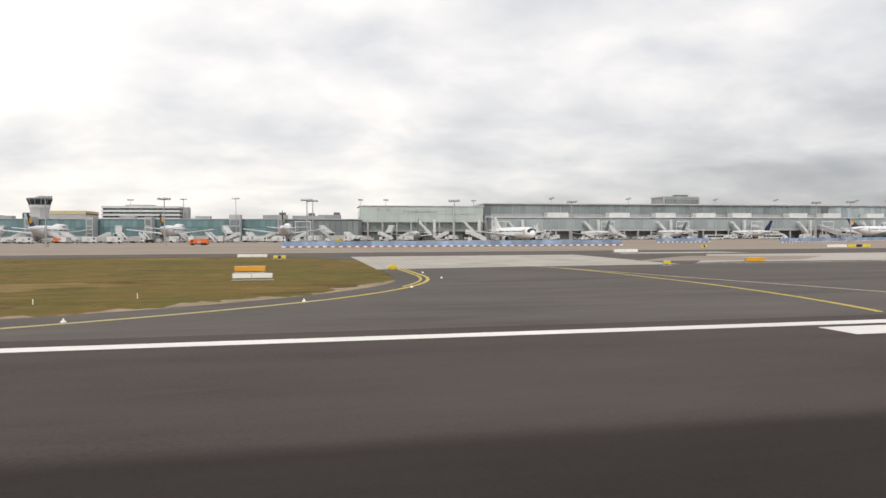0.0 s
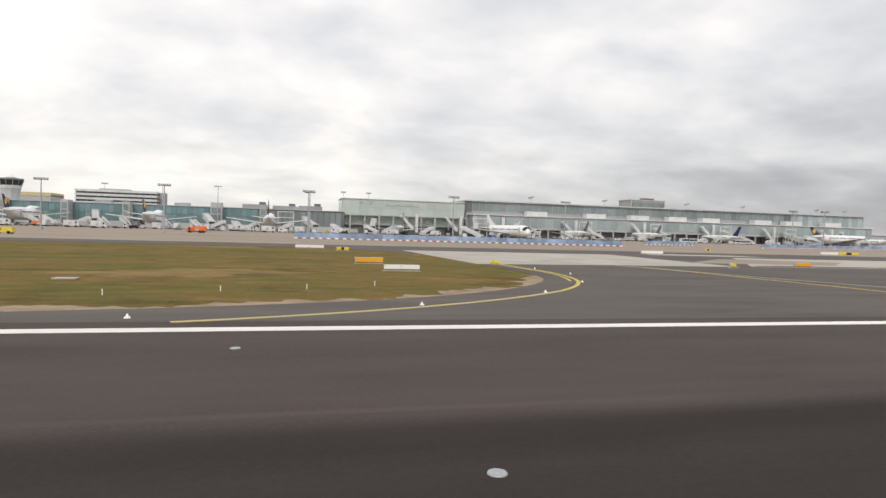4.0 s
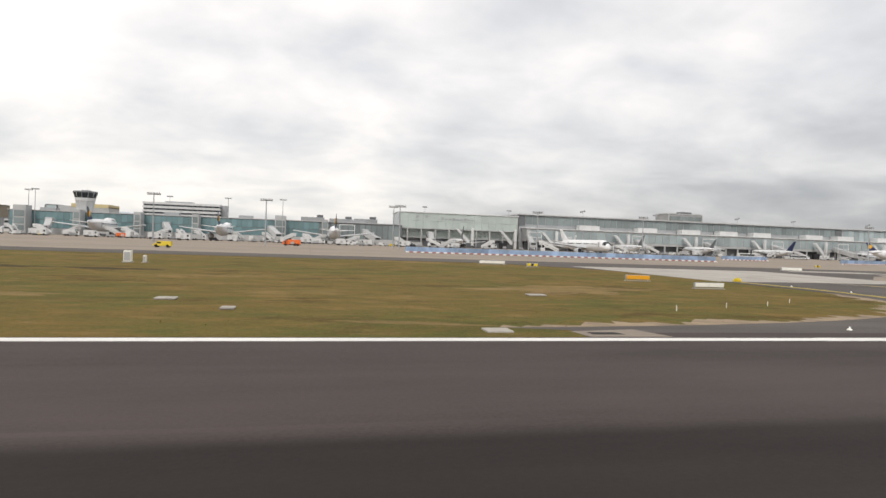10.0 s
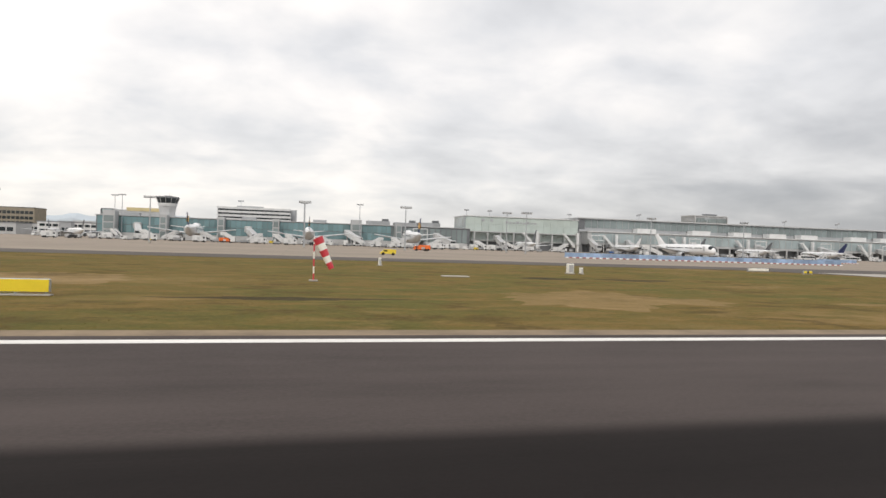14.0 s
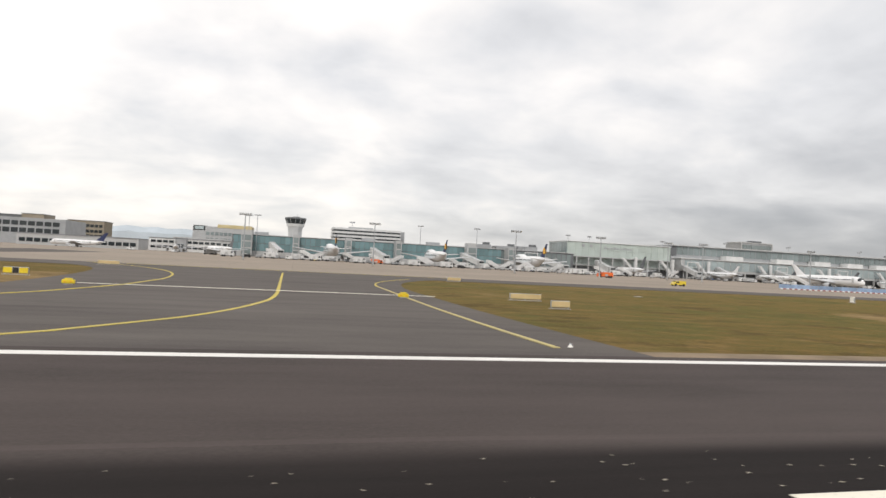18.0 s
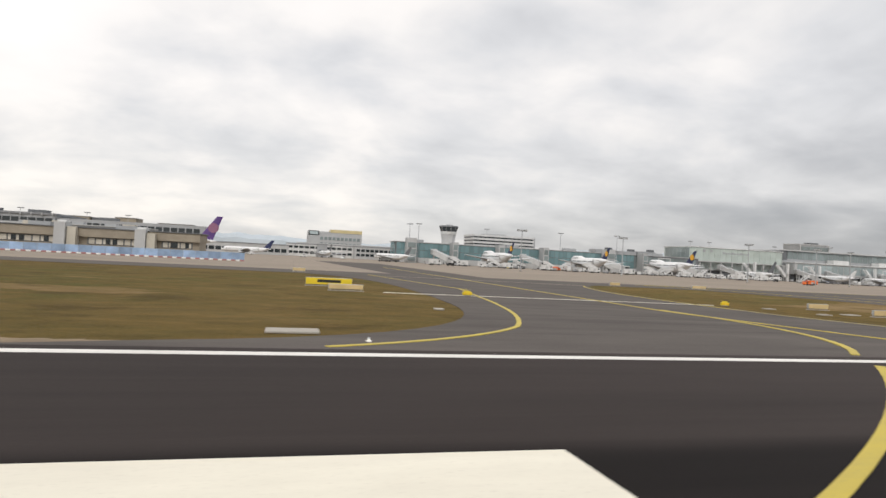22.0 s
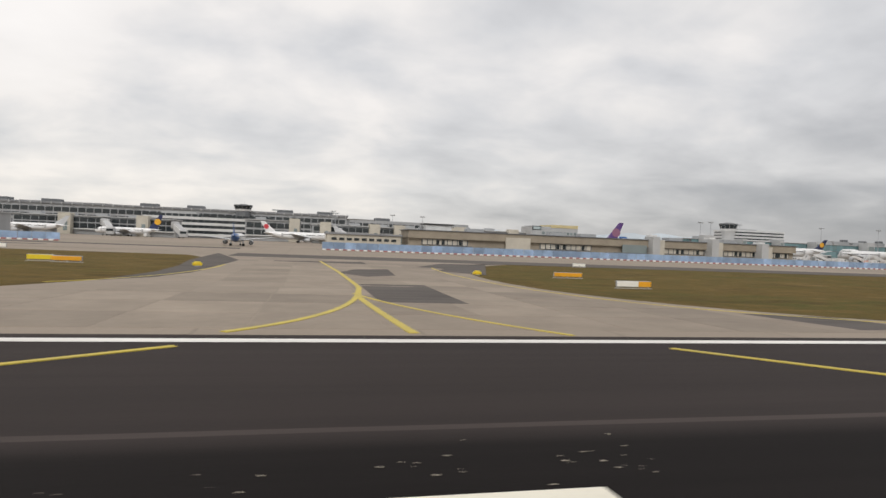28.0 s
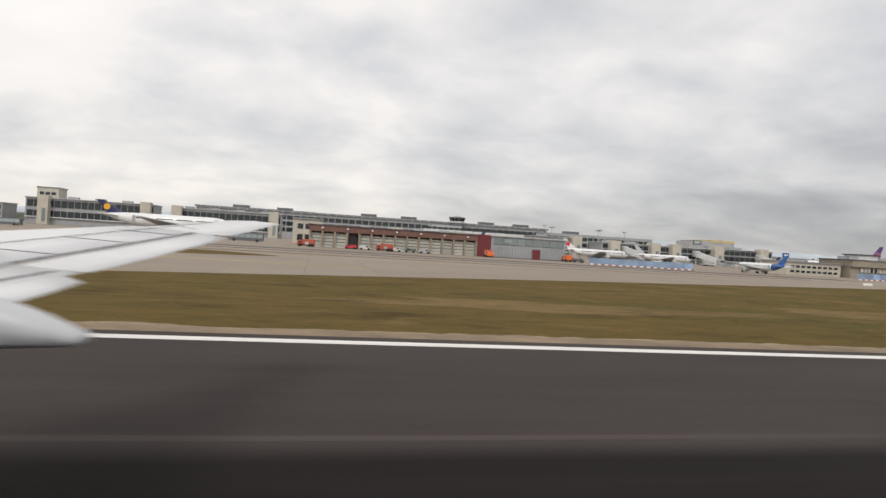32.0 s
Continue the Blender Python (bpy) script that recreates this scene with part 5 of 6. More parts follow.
def airliner(at, heading, length, fin_top, label, fin_paint, emblem=None, tail_paint=None, body_r=None, deck=False):
    """An airliner whose nose points along its own +x; at is the ground below its tail."""
    t = thing("airliner", (*at, 0), label, "airliner", AIRLINERS, heading)
    L, r = length, body_r or length * 0.054
    axis = r * 1.75
    bm = bmesh.new()
    rings(bm, [ellipse(L * f, r * k, axis + dz * r) for f, k, dz in ((0.0, 0.10, 0.55), (0.05, 0.30, 0.48), (0.13, 0.62, 0.30), (0.24, 0.92, 0.06), (0.33, 1, 0), (0.60, 1, 0),
              (0.86, 1, 0), (0.92, 0.93, -0.04), (0.96, 0.74, -0.14), (0.985, 0.46, -0.26), (1.0, 0.10, -0.34))])
    smooth(part("fuselage", bm, M_PLANE, t))
    if deck:
        bm = bmesh.new()
        rings(bm, [ellipse(L * f, r * k, axis + dz * r) for f, k, dz in ((0.60, 0.25, 0.62), (0.66, 0.55, 0.62), (0.72, 0.70, 0.66), (0.90, 0.70, 0.66), (0.945, 0.56, 0.52), (0.972, 0.3, 0.26))])
        smooth(part("upper_deck", bm, M_PLANE, t, "white raised upper deck"))
        for side in (1, -1):
            block("upper_window_strip", (L * 0.16, 0.05, r * 0.1), M_DARKGLASS, t, (L * 0.81, side * r * 0.66, axis + r * 0.86), "", 0.01)
    for side in (1, -1):
        bm = bmesh.new()
        plate(bm, (side * r * 0.7, axis - r * 0.5), (side * L * 0.46, axis + L * 0.022), (L * 0.66, L * 0.42), (L * 0.43, L * 0.385), r * 0.34)
        part("wing", bm, M_PLANEG, t, "light grey wing")
        bm = bmesh.new()
        plate(bm, (side * r * 0.2, axis + r * 0.35), (side * L * 0.17, axis + r * 0.6), (L * 0.14, L * 0.045), (L * 0.06, L * 0.02), r * 0.16)
        part("tailplane", bm, M_PLANE, t)
        bm = bmesh.new()
        ey, ex, er = side * L * 0.155, L * 0.60, r * 0.56
        rings(bm, [[(x, ey + p[1], p[2]) for p in ellipse(0, er * k, axis - r * 1.0, 10)] for x, k in ((ex - L * 0.07, 0.5), (ex - L * 0.03, 0.92), (ex + L * 0.02, 1.0), (ex + L * 0.035, 0.86))])
        eng = smooth(part("engine", bm, M_PLANEG, t))
        bm = bmesh.new()
        rings(bm, [[(x, ey + p[1], p[2]) for p in ellipse(0, er * k, axis - r * 1.0, 10)] for x, k in ((ex + L * 0.035, 0.78), (ex + L * 0.0352, 0.1))])
        part("intake", bm, M_BLACK, eng)
        rod("gear_leg", (L * 0.46, side * r * 1.3, 0.3), (L * 0.46, side * r * 1.2, axis - r * 0.6), 0.12, 0.14, M_STEEL, t, 6)
        rod("wheel", (L * 0.46, side * r * 1.3 - 0.3, r * 0.26), (L * 0.46, side * r * 1.3 + 0.3, r * 0.26), r * 0.26, r * 0.26, M_TYRE, t, 10)
        for k in range(4):
            block("window_strip", (L * 0.13, 0.05, r * 0.12), M_DARKGLASS, t, (L * (0.33 + 0.155 * k), side * (r * 0.985), axis + r * 0.22), "row of dark cabin windows", 0.01)
        for f in (0.25, 0.885):
            block("cabin_door", (r * 0.42, 0.06, r * 0.85), M_LGREY, t, (L * f, side * r * 0.965, axis - r * 0.25), "", 0.02)
    bm = bmesh.new()
    plate(bm, (0, axis + r * 0.62), (0, fin_top), (L * 0.18, L * 0.03), (L * 0.0, -L * 0.055), r * 0.18, True)
    fin = part("fin", bm, fin_paint, t)
    if emblem:
        zc = axis + r * 0.62 + (fin_top - axis - r * 0.62) * 0.52
        k = (fin_top - axis) * 0.18
        for side in (1, -1):
            rod("emblem", (L * 0.028, side * r * 0.085, zc), (L * 0.028, side * (r * 0.085 + 0.05), zc), k, k, emblem, fin, 14, "plain painted fin disc")
    if tail_paint:
        bm = bmesh.new()
        rings(bm, [ellipse(L * f, r * k * 1.012, axis + dz * r) for f, k, dz in ((0.004, 0.12, 0.55), (0.05, 0.30, 0.48), (0.13, 0.62, 0.30), (0.22, 0.88, 0.09))])
        smooth(part("tail_band", bm, tail_paint, t))
    bm = bmesh.new()
    rings(bm, [ellipse(L * f, r * k * 1.01, axis + dz * r + r * 0.10, 14, 0.55) for f, k, dz in ((0.945, 0.84, 0.18), (0.962, 0.72, 0.12), (0.972, 0.6, 0.02))])
    part("cockpit_glazing", bm, M_DARKGLASS, t)
    rod("nose_gear", (L * 0.88, 0, 0.2), (L * 0.88, 0, axis - r * 0.8), 0.1, 0.12, M_STEEL, t, 6)
    rod("nose_wheel", (L * 0.88, -0.22, r * 0.2), (L * 0.88, 0.22, r * 0.2), r * 0.2, r * 0.2, M_TYRE, t, 10)
    return t


NAVYL = "white airliner with navy fin and gold disc, nose to the pier"
airliner((-11.7, 297), 90, 44, 14.6, NAVYL, M_NAVY, M_GOLD, None, 3.0, True)
airliner((-65, 296), 90, 43, 13.4, NAVYL, M_NAVY, M_GOLD, None, 2.9, True)
airliner((-119, 296), 92, 43, 13.0, NAVYL, M_NAVY, M_GOLD, None, 2.9, True)
airliner((54.5, 311), 88, 34, 11.5, "white airliner with dark fin, nose to the terminal", M_DGREY)
airliner((70.5, 220), -80, 29, 9.4, "plain white airliner standing behind the blue fence", M_PLANE, None, None, 2.0)
airliner((120, 316), 91, 30, 9.2, "white airliner with pale fin at the terminal gate", M_PLANE, None, None, 1.9)
airliner((206, 314), 89, 31, 9.6, "white airliner with dark fin at the terminal gate", M_DGREY, None, None, 1.9)
airliner((336, 314), 90, 31, 9.6, "white airliner with pale fin at the terminal gate", M_PLANE, M_BLUE, None, 1.9)
airliner((159, 312), 90, 34, 10.4, "white airliner with dark green fin at the terminal gate", M_DGREY)
airliner((258, 312), 92, 34, 10.4, "white airliner with dark fin at the terminal gate", M_NAVY)
airliner((299, 300), 3, 44, 11.5, "long white airliner with navy fin and gold disc beyond the fence", M_NAVY, M_GOLD, None, 2.6)
airliner((372, 310), 92, 36, 11.0, "white airliner with dark fin at the far gate", M_DGREY)
airliner((-260, 276), 174, 44, 16.0, "large white airliner with purple and magenta fin behind the pier", M_PURPLE, M_PINK)
airliner((-429.5, 300), -4, 34, 9.6, "white airliner with red emblem on a pale fin", M_PLANE, M_REDFIN)
airliner((-475, 299), 176, 27, 10.2, "white airliner with navy fin and gold disc beside a pier", M_NAVY, M_GOLD)
airliner((-645, 282), -3, 52, 12.6, "very long white airliner with navy fin and gold disc", M_NAVY, M_GOLD, None, 2.9)
airliner((-427.3, 150), 90, 20, 5.6, "small white jet with bright blue tail on taxiway", M_BLUE, None, M_BLUE, 1.15)
airliner((-397, 286), -2, 30, 8.6, "white airliner with grey fin along the gate pier", M_PLANEG)
airliner((-512, 296), 176, 30, 8.0, "white airliner parked along the gate pier", M_PLANEG)
airliner((-205, 380), 100, 30, 9.0, "white airliner with dark fin on far apron", M_DGREY)
airliner((-240, 372), 176, 28, 8.6, "white airliner with dark fin on far apron", M_NAVY)
airliner((-168, 318), 120, 30, 8.4, "white airliner with dark fin at end of the pier", M_DGREY)

# ---- jet bridges and stairs ----
def jet_bridge(x, y0, y1, z, lean, label="pale covered boarding bridge on steel legs"):
    """A sloping covered bridge from the terminal at y1 down to an aircraft at y0."""
    t = thing("jet_bridge", (x, y1, 0), label, "boarding bridge", "boarding bridges at the terminal")
    a, b = Vector((0, 0, z + 2.6)), Vector((lean, y0 - y1, z - 1.2))
    for name, up, half, mat in (("tunnel", 0, 1.35, M_WPANEL), ("roof_strip", 1.36, 1.1, M_LGREY)):
        bm = bmesh.new()
        tall = 1.3 if name == "tunnel" else 0.1
        rings(bm, [[(p.x - half, p.y, p.z + up - tall), (p.x + half, p.y, p.z + up - tall), (p.x + half, p.y, p.z + up + tall), (p.x - half, p.y, p.z + up + tall)] for p in (a, b)])
        part(name, bm, mat, t)
    block("cab", (3.4, 2.6, 3.2), M_LGREY, t, (b.x, b.y - 0.8, b.z - 1.5), "bridge head cab", 0.25)
    block("cab_glazing", (2.6, 0.1, 1.0), M_DARKGLASS, t, (b.x, b.y - 2.13, b.z + 0.1))
    block("rotunda", (3.6, 3.6, 3.4), M_LGREY, t, (0, 0.4, z + 1.0), "", 0.5)
    rod("column", (0, 0.4, 0), (0, 0.4, z + 1.0), 0.45, 0.45, M_LGREY, t, 10)
    m = a.lerp(b, 0.72)
    for s in (-0.9, 0.9):
        rod("leg", (m.x + s, m.y, 0.5), (m.x + s, m.y, m.z - 1.2), 0.16, 0.16, M_STEEL, t, 6)
        rod("wheel", (m.x + s - 0.2, m.y, 0.45), (m.x + s + 0.2, m.y, 0.45), 0.45, 0.45, M_TYRE, t, 10)
    return t


for x in (44, 104, 129, 175, 223, 273, 321, 367):
    jet_bridge(x, 322, 345, 4.2, -7 if x > 60 else -4)
for x in (-150, -96, -44, 6):
    jet_bridge(x, 322, 339, 4.0, 5)
for x in (-395, -352, -312):
    jet_bridge(x, 290, 302, 3.4, 6)
for x in (-500, -470):
    jet_bridge(x, 296, 308, 3.2, 6)


def gate_stair(x, y):
    """A fixed escape stair that climbs beside a gate to the gallery, with its pillar."""
    t = thing("gate_stair", (x, y, 0), "pale steel gate stair with a tall pillar", "stairs", "gate stairs at the terminal hall")
    for s in (-0.9, 0.9):
        bm = bmesh.new()
        rings(bm, [[(-7.5, s + d, 10.8), (-6.2, s + d, 10.8), (0.4, s + d, 4.2), (0.4, s + d, 2.6), (-0.6, s + d, 2.6)] for d in (-0.12, 0.12)])
        part("stair_side", bm, M_WPANEL, t)
    for i in range(11):
        block("step", (0.7, 1.6, 0.08), M_GREY, t, (-6.6 + i * 0.62, 0, 9.9 - i * 0.66))
    block("pillar", (1.5, 1.5, 11.6), M_WPANEL, t, (2.2, 0, 0), "tall white pillar", 0.08)
    block("landing", (3.4, 2.4, 0.4), M_LGREY, t, (1.4, 0, 4.2))
    # Solid black block added as painted shade below the flight.
    block("dark_bay", (4.2, 2.0, 3.6), M_BLACK, t, (-4.6, 1.0, 0), "black block painting the shade under the stair", 0.05)
    return t


first_stair = gate_stair(118, 343)
for x in (66, 92, 165, 212, 262, 309, 356):
    copy_thing(first_stair, pose(x, 343, 0))


def gantry(x, y):
    t = thing("lighting_gantry", (x, y, 0), "white steel lighting gantry beside the gate", "gantry", "lighting gantries at the gates")
    for s in (-4, 4):
        rod("upright", (s, 0, 0), (s, 0, 10.4), 0.22, 0.2, M_WPANEL, t, 6)
    rod("beam", (-4.2, 0, 10.4), (4.2, 0, 10.4), 0.22, 0.22, M_WPANEL, t, 6)
    rod("beam", (-4.2, 0, 7.4), (4.2, 0, 7.4), 0.14, 0.14, M_WPANEL, t, 6)


for x in (-4, 104, 170, 218, 268, 318):
    gantry(x, 336)

# ---- apron vehicles ----
def wheels(t, L, W, r, xs=None):
    for x in xs or (-L * 0.32, L * 0.32):
        for s in (-1, 1):
            rod("wheel", (x, s * (W / 2 - 0.14), r), (x, s * (W / 2 + 0.03), r), r, r, M_TYRE, t, 10)


def van(at, turn, paint, label, L=3.8, W=1.6, H=1.7):
    t = thing("van", (*at, 0), label, "van", "", turn)
    bm = bmesh.new()
    rings(bm, [[(-L / 2, y, 0.3), (L / 2, y, 0.3), (L / 2, y, H * 0.52), (L * 0.38, y, H * 0.62), (L * 0.26, y, H), (-L / 2, y, H)] for y in (-W / 2, W / 2)])
    part("body", bm, paint, t)
    for s in (-1, 1):
        block("side_window", (L * 0.22, 0.04, H * 0.28), M_DARKGLASS, t, (L * 0.17, s * (W / 2 + 0.01), H * 0.62))
        block("headlight", (0.06, 0.24, 0.18), M_LAMP, t, (L / 2 + 0.01, s * W * 0.34, H * 0.38))
    block("windscreen", (0.05, W * 0.84, H * 0.36), M_DARKGLASS, t, (L * 0.335, 0, H * 0.62), "", 0.01, (0, -18, 0))
    wheels(t, L, W, 0.3)


def truck(at, turn, paint, label, name="truck", box=M_WPANEL, L=6.0, W=2.0, H=2.5):
    t = thing(name, (*at, 0), label, "truck", "", turn)
    bm = bmesh.new()
    rings(bm, [[(L * 0.24, y, 0.4), (L / 2, y, 0.4), (L / 2, y, H * 0.5), (L * 0.44, y, H * 0.86), (L * 0.24, y, H * 0.86)] for y in (-W / 2, W / 2)])
    part("cab", bm, paint, t)
    block("windscreen", (0.05, W * 0.86, H * 0.3), M_DARKGLASS, t, (L * 0.475, 0, H * 0.5), "", 0.01, (0, -14, 0))
    for s in (-1, 1):
        block("side_window", (L * 0.12, 0.04, H * 0.26), M_DARKGLASS, t, (L * 0.35, s * (W / 2 + 0.01), H * 0.52))
        block("locker_door", (L * 0.2, 0.04, H * 0.4), M_LGREY, t, (-L * 0.05, s * (W / 2 + 0.01), H * 0.3))
    block("load_box", (L * 0.7, W, H * 0.78), box, t, (-L * 0.13, 0, 0.5), "", 0.06)
    block("chassis", (L * 0.96, W * 0.6, 0.3), M_BLACK, t, (0, 0, 0.28))
    block("light_bar", (0.3, W * 0.7, 0.16), M_BLUE if paint is M_ORANGE else M_LAMP, t, (L * 0.34, 0, H * 0.86))
    wheels(t, L, W, 0.42, (-L * 0.34, -L * 0.18, L * 0.34))


def stair_truck(at, turn):
    t = thing("passenger_stairs", (*at, 0), "white mobile passenger stairs on a truck", "stairs", "mobile passenger stairs", turn)
    block("chassis", (5.0, 1.7, 0.5), M_LGREY, t, (0, 0, 0.35), "", 0.06)
    bm = bmesh.new()
    rings(bm, [[(-2.6, y, 0.8), (2.0, y, 3.0), (3.2, y, 3.0), (3.2, y, 2.6), (2.1, y, 2.6), (-2.3, y, 0.5)] for y in (-0.75, 0.75)])
    part("flight", bm, M_WPANEL, t)
    for s in (-0.78, 0.78):
        bm = bmesh.new()
        rings(bm, [[(-2.6, s + d, 0.9), (2.0, s + d, 3.1), (3.2, s + d, 3.1), (3.2, s + d, 3.8), (1.9, s + d, 3.8), (-2.6, s + d, 1.6)] for d in (-0.03, 0.03)])
        part("side_screen", bm, M_WPANEL, t)
    for i in range(9):
        block("step", (0.4, 1.4, 0.06), M_DGREY, t, (-2.2 + i * 0.46, 0, 0.98 + i * 0.22))
    block("cab", (1.2, 1.6, 1.1), M_WPANEL, t, (2.0, 0, 0.6), "", 0.15)
    rod("prop", (2.0, 0, 0.9), (2.4, 0, 2.7), 0.1, 0.1, M_STEEL, t, 6)
    # The shade beneath the stairs is built in as a black block.
    block("under_frame", (3.0, 1.2, 0.9), M_BLACK, t, (0.4, 0, 0.85), "black block painting the shade under the flight", 0.05)
    wheels(t, 5.0, 1.7, 0.34)
    t.scale = (1.22, 1.22, 1.22)


def baggage_cart(at, turn):
    t = thing("baggage_cart", (*at, 0), "covered grey baggage cart on small wheels", "cart", "baggage carts", turn)
    block("deck", (2.6, 1.3, 0.16), M_DGREY, t, (0, 0, 0.34))
    block("canopy", (2.6, 1.3, 0.1), M_LGREY, t, (0, 0, 1.4))
    block("load", (2.2, 1.0, 0.7), M_GREY, t, (0, 0, 0.5), "stacked dark luggage", 0.12)
    for x in (-1.2, 1.2):
        for y in (-0.58, 0.58):
            rod("post", (x, y, 0.4), (x, y, 1.42), 0.04, 0.04, M_STEEL, t, 5)
    wheels(t, 2.6, 1.3, 0.2)


def bus(at, turn, paint=M_WPANEL, label="white apron bus with long dark windows", glass=M_DARKGLASS):
    t = thing("apron_bus", (*at, 0), label, "bus", "", turn)
    block("body", (10, 2.2, 2.2), paint, t, (0, 0, 0.3), "", 0.12)
    for s in (-1, 1):
        for i in range(6):
            block("window", (1.45, 0.05, 1.0), glass, t, (-4.0 + i * 1.6, s * 1.11, 1.15))
    block("windscreen", (0.05, 1.9, 1.3), M_DARKGLASS, t, (5.01, 0, 0.95))
    wheels(t, 10, 2.2, 0.4)


def container(at, turn, paint):
    t = thing("cargo_container", (*at, 0), "pale aluminium cargo container on a dolly", "container", "cargo containers", turn)
    bm = bmesh.new()
    rings(bm, [[(-0.8, y, 0.45), (0.8, y, 0.45), (1.15, y, 0.9), (1.15, y, 1.65), (-0.8, y, 1.65)] for y in (-0.6, 0.6)])
    part("box", bm, paint, t)
    block("dolly", (2.0, 1.3, 0.14), M_DGREY, t, (0, 0, 0.3))
    wheels(t, 2.0, 1.3, 0.15)


rv = random.Random(11)
for x, y in ((-24, 286), (-42, 290), (-78, 286), (-100, 290), (-132, 284), (20, 296), (37, 300), (64, 298), (-148, 296), (88, 214), (60, 206), (-4, 300), (-20, 308), (-57, 306), (-73, 300), (-111, 305), (-127, 300), (-34, 294), (-90, 296), (48, 318), (150, 318), (168, 316), (248, 318), (266, 314)):
    stair_truck((x, y), rv.choice((20, 160, 60, 130)))
for x, y in ((-30, 276), (-55, 282), (-90, 280), (-110, 276), (-140, 278), (10, 288), (-165, 290), (-5, 282), (140, 300), (200, 300), (240, 296), (-200, 350), (-222, 352), (-250, 352), (-385, 285), (-480, 300), (-340, 285)):
    van((x, y), rv.uniform(0, 360), M_WPANEL if rv.random() < 0.75 else M_LGREY, "white apron service van")
for x, y in ((-20, 280), (-70, 278), (-86, 288), (-122, 286), (2, 294), (26, 290), (48, 304), (120, 310), (185, 312), (230, 310), (290, 308), (-180, 330), (-360, 280), (-490, 300)):
    truck((x, y), rv.choice((0, 180, 90, 12, 170)), M_WPANEL, "white box truck beside parked aircraft", box=M_LGREY if rv.random() < 0.5 else M_WPANEL)
for i in range(26):
    x = -160 + i * 8.1 + rv.uniform(-2, 2)
    (baggage_cart if i % 3 else lambda a, b: container(a, b, M_LGREY))((x, rv.uniform(270, 296)), rv.uniform(-25, 25))
for i in range(15):
    x = -165 + i * 13 + rv.uniform(-4, 4)
    truck((x, rv.uniform(258, 292)), rv.choice((0, 180, 20, 160, 90)), M_WPANEL, "white catering truck among parked aircraft", "catering_truck", M_WPANEL, 5.4, 1.9, 2.9)
for i in range(22):
    x = 70 + i * 13 + rv.uniform(-4, 4)
    kind = rv.random()
    if kind < 0.4:
        van((x, rv.uniform(296, 330)), rv.uniform(0, 360), rv.choice((M_WPANEL, M_LGREY, M_DGREY)), "service van at the terminal gates")
    elif kind < 0.7:
        truck((x, rv.uniform(296, 330)), rv.choice((0, 180, 90)), M_WPANEL, "pale service truck at the terminal gates", box=M_LGREY)
    else:
        baggage_cart((x, rv.uniform(290, 320)), rv.uniform(-30, 30))
for i in range(30):
    x = 24 + i * 9.4 + rv.uniform(-3.5, 3.5)
    if i % 3 == 0:
        truck((x, rv.uniform(312, 338)), rv.choice((0, 180, 90, 25)), M_WPANEL, "white catering truck at the terminal gates", "catering_truck", M_WPANEL, 5.4, 1.9, 2.9)
    elif i % 3 == 1:
        container((x, rv.uniform(286, 325)), rv.uniform(-25, 25), M_LGREY)
    else:
        van((x, rv.uniform(300, 335)), rv.uniform(0, 360), M_WPANEL, "white service van at the terminal gates")
for i in range(46):
    x, y = -160 + i * 11.6 + rv.uniform(-5, 5), rv.uniform(268, 300) if i < 17 else rv.uniform(318, 344)
    kind = i % 4
    if kind == 0:
        van((x, y), rv.uniform(0, 360), rv.choice((M_DGREY, M_BLACK, M_NAVY)), "dark apron tug beside the parked aircraft", 3.4, 1.6, 1.4)
    elif kind == 1:
        container((x, y), rv.uniform(-30, 30), rv.choice((M_GREY, M_DGREY, M_WPANEL)))
    elif kind == 2:
        baggage_cart((x, y), rv.uniform(-40, 40))
    else:
        van((x, y), rv.uniform(0, 360), rv.choice((M_WPANEL, M_YCAR, M_LGREY, M_BLUE)), "small service car on the apron", 3.2, 1.5, 1.3)
truck((-29.5, 200), 175, M_ORANGE, "bright orange service truck on the apron", box=M_ORANGE, L=5.6, W=1.8, H=1.9)
truck((-101, 283), 5, M_ORANGE, "bright orange service truck on the apron", box=M_ORANGE, L=5.6, W=1.8, H=2.0)
truck((-487.5, 163), 90, M_ORANGE, "orange fire vehicle before the annex hall", box=M_ORANGE, L=3.6, W=1.6, H=1.7)
van((-484.5, 162), 0, M_DGREY, "dark parked car before the annex hall", 3.4, 1.4, 1.1)
for x, turn in ((-559.5, 175), (-539.5, 180)):
    truck((x, 160.5), turn, M_FIRE, "red fire engine standing before the station", "fire_engine", M_FIRE, 4.6, 1.6, 1.8)
truck((-511.0, 161.0), -90, M_ORANGE, "orange fire vehicle at the red end wall", box=M_ORANGE, L=3.4, W=1.8, H=1.9)
for x, y, turn, paint in ((-536.5, 161, 0, M_WPANEL), (-532.5, 162, 178, M_DGREY), (-528.8, 160.8, 5, M_LGREY), (-544.5, 161.6, 0, M_WPANEL), (-548.3, 162, 184, M_REDFIN)):
    van((x, y), turn, paint, "parked service car before the fire station", 3.0, 1.4, 1.15)
bus((-577, 186), 2, M_DGREY, "dark apron bus with pale windows", M_CLEARG)
bus((-661, 236), 178, M_DGREY, "dark apron bus with pale windows", M_CLEARG)
van((-51.4, 124.9), 178, M_YCAR, "yellow follow-me car on the service road", 3.2, 1.4, 1.2)
bus((204, 285), 4)
bus((250, 300), 178)

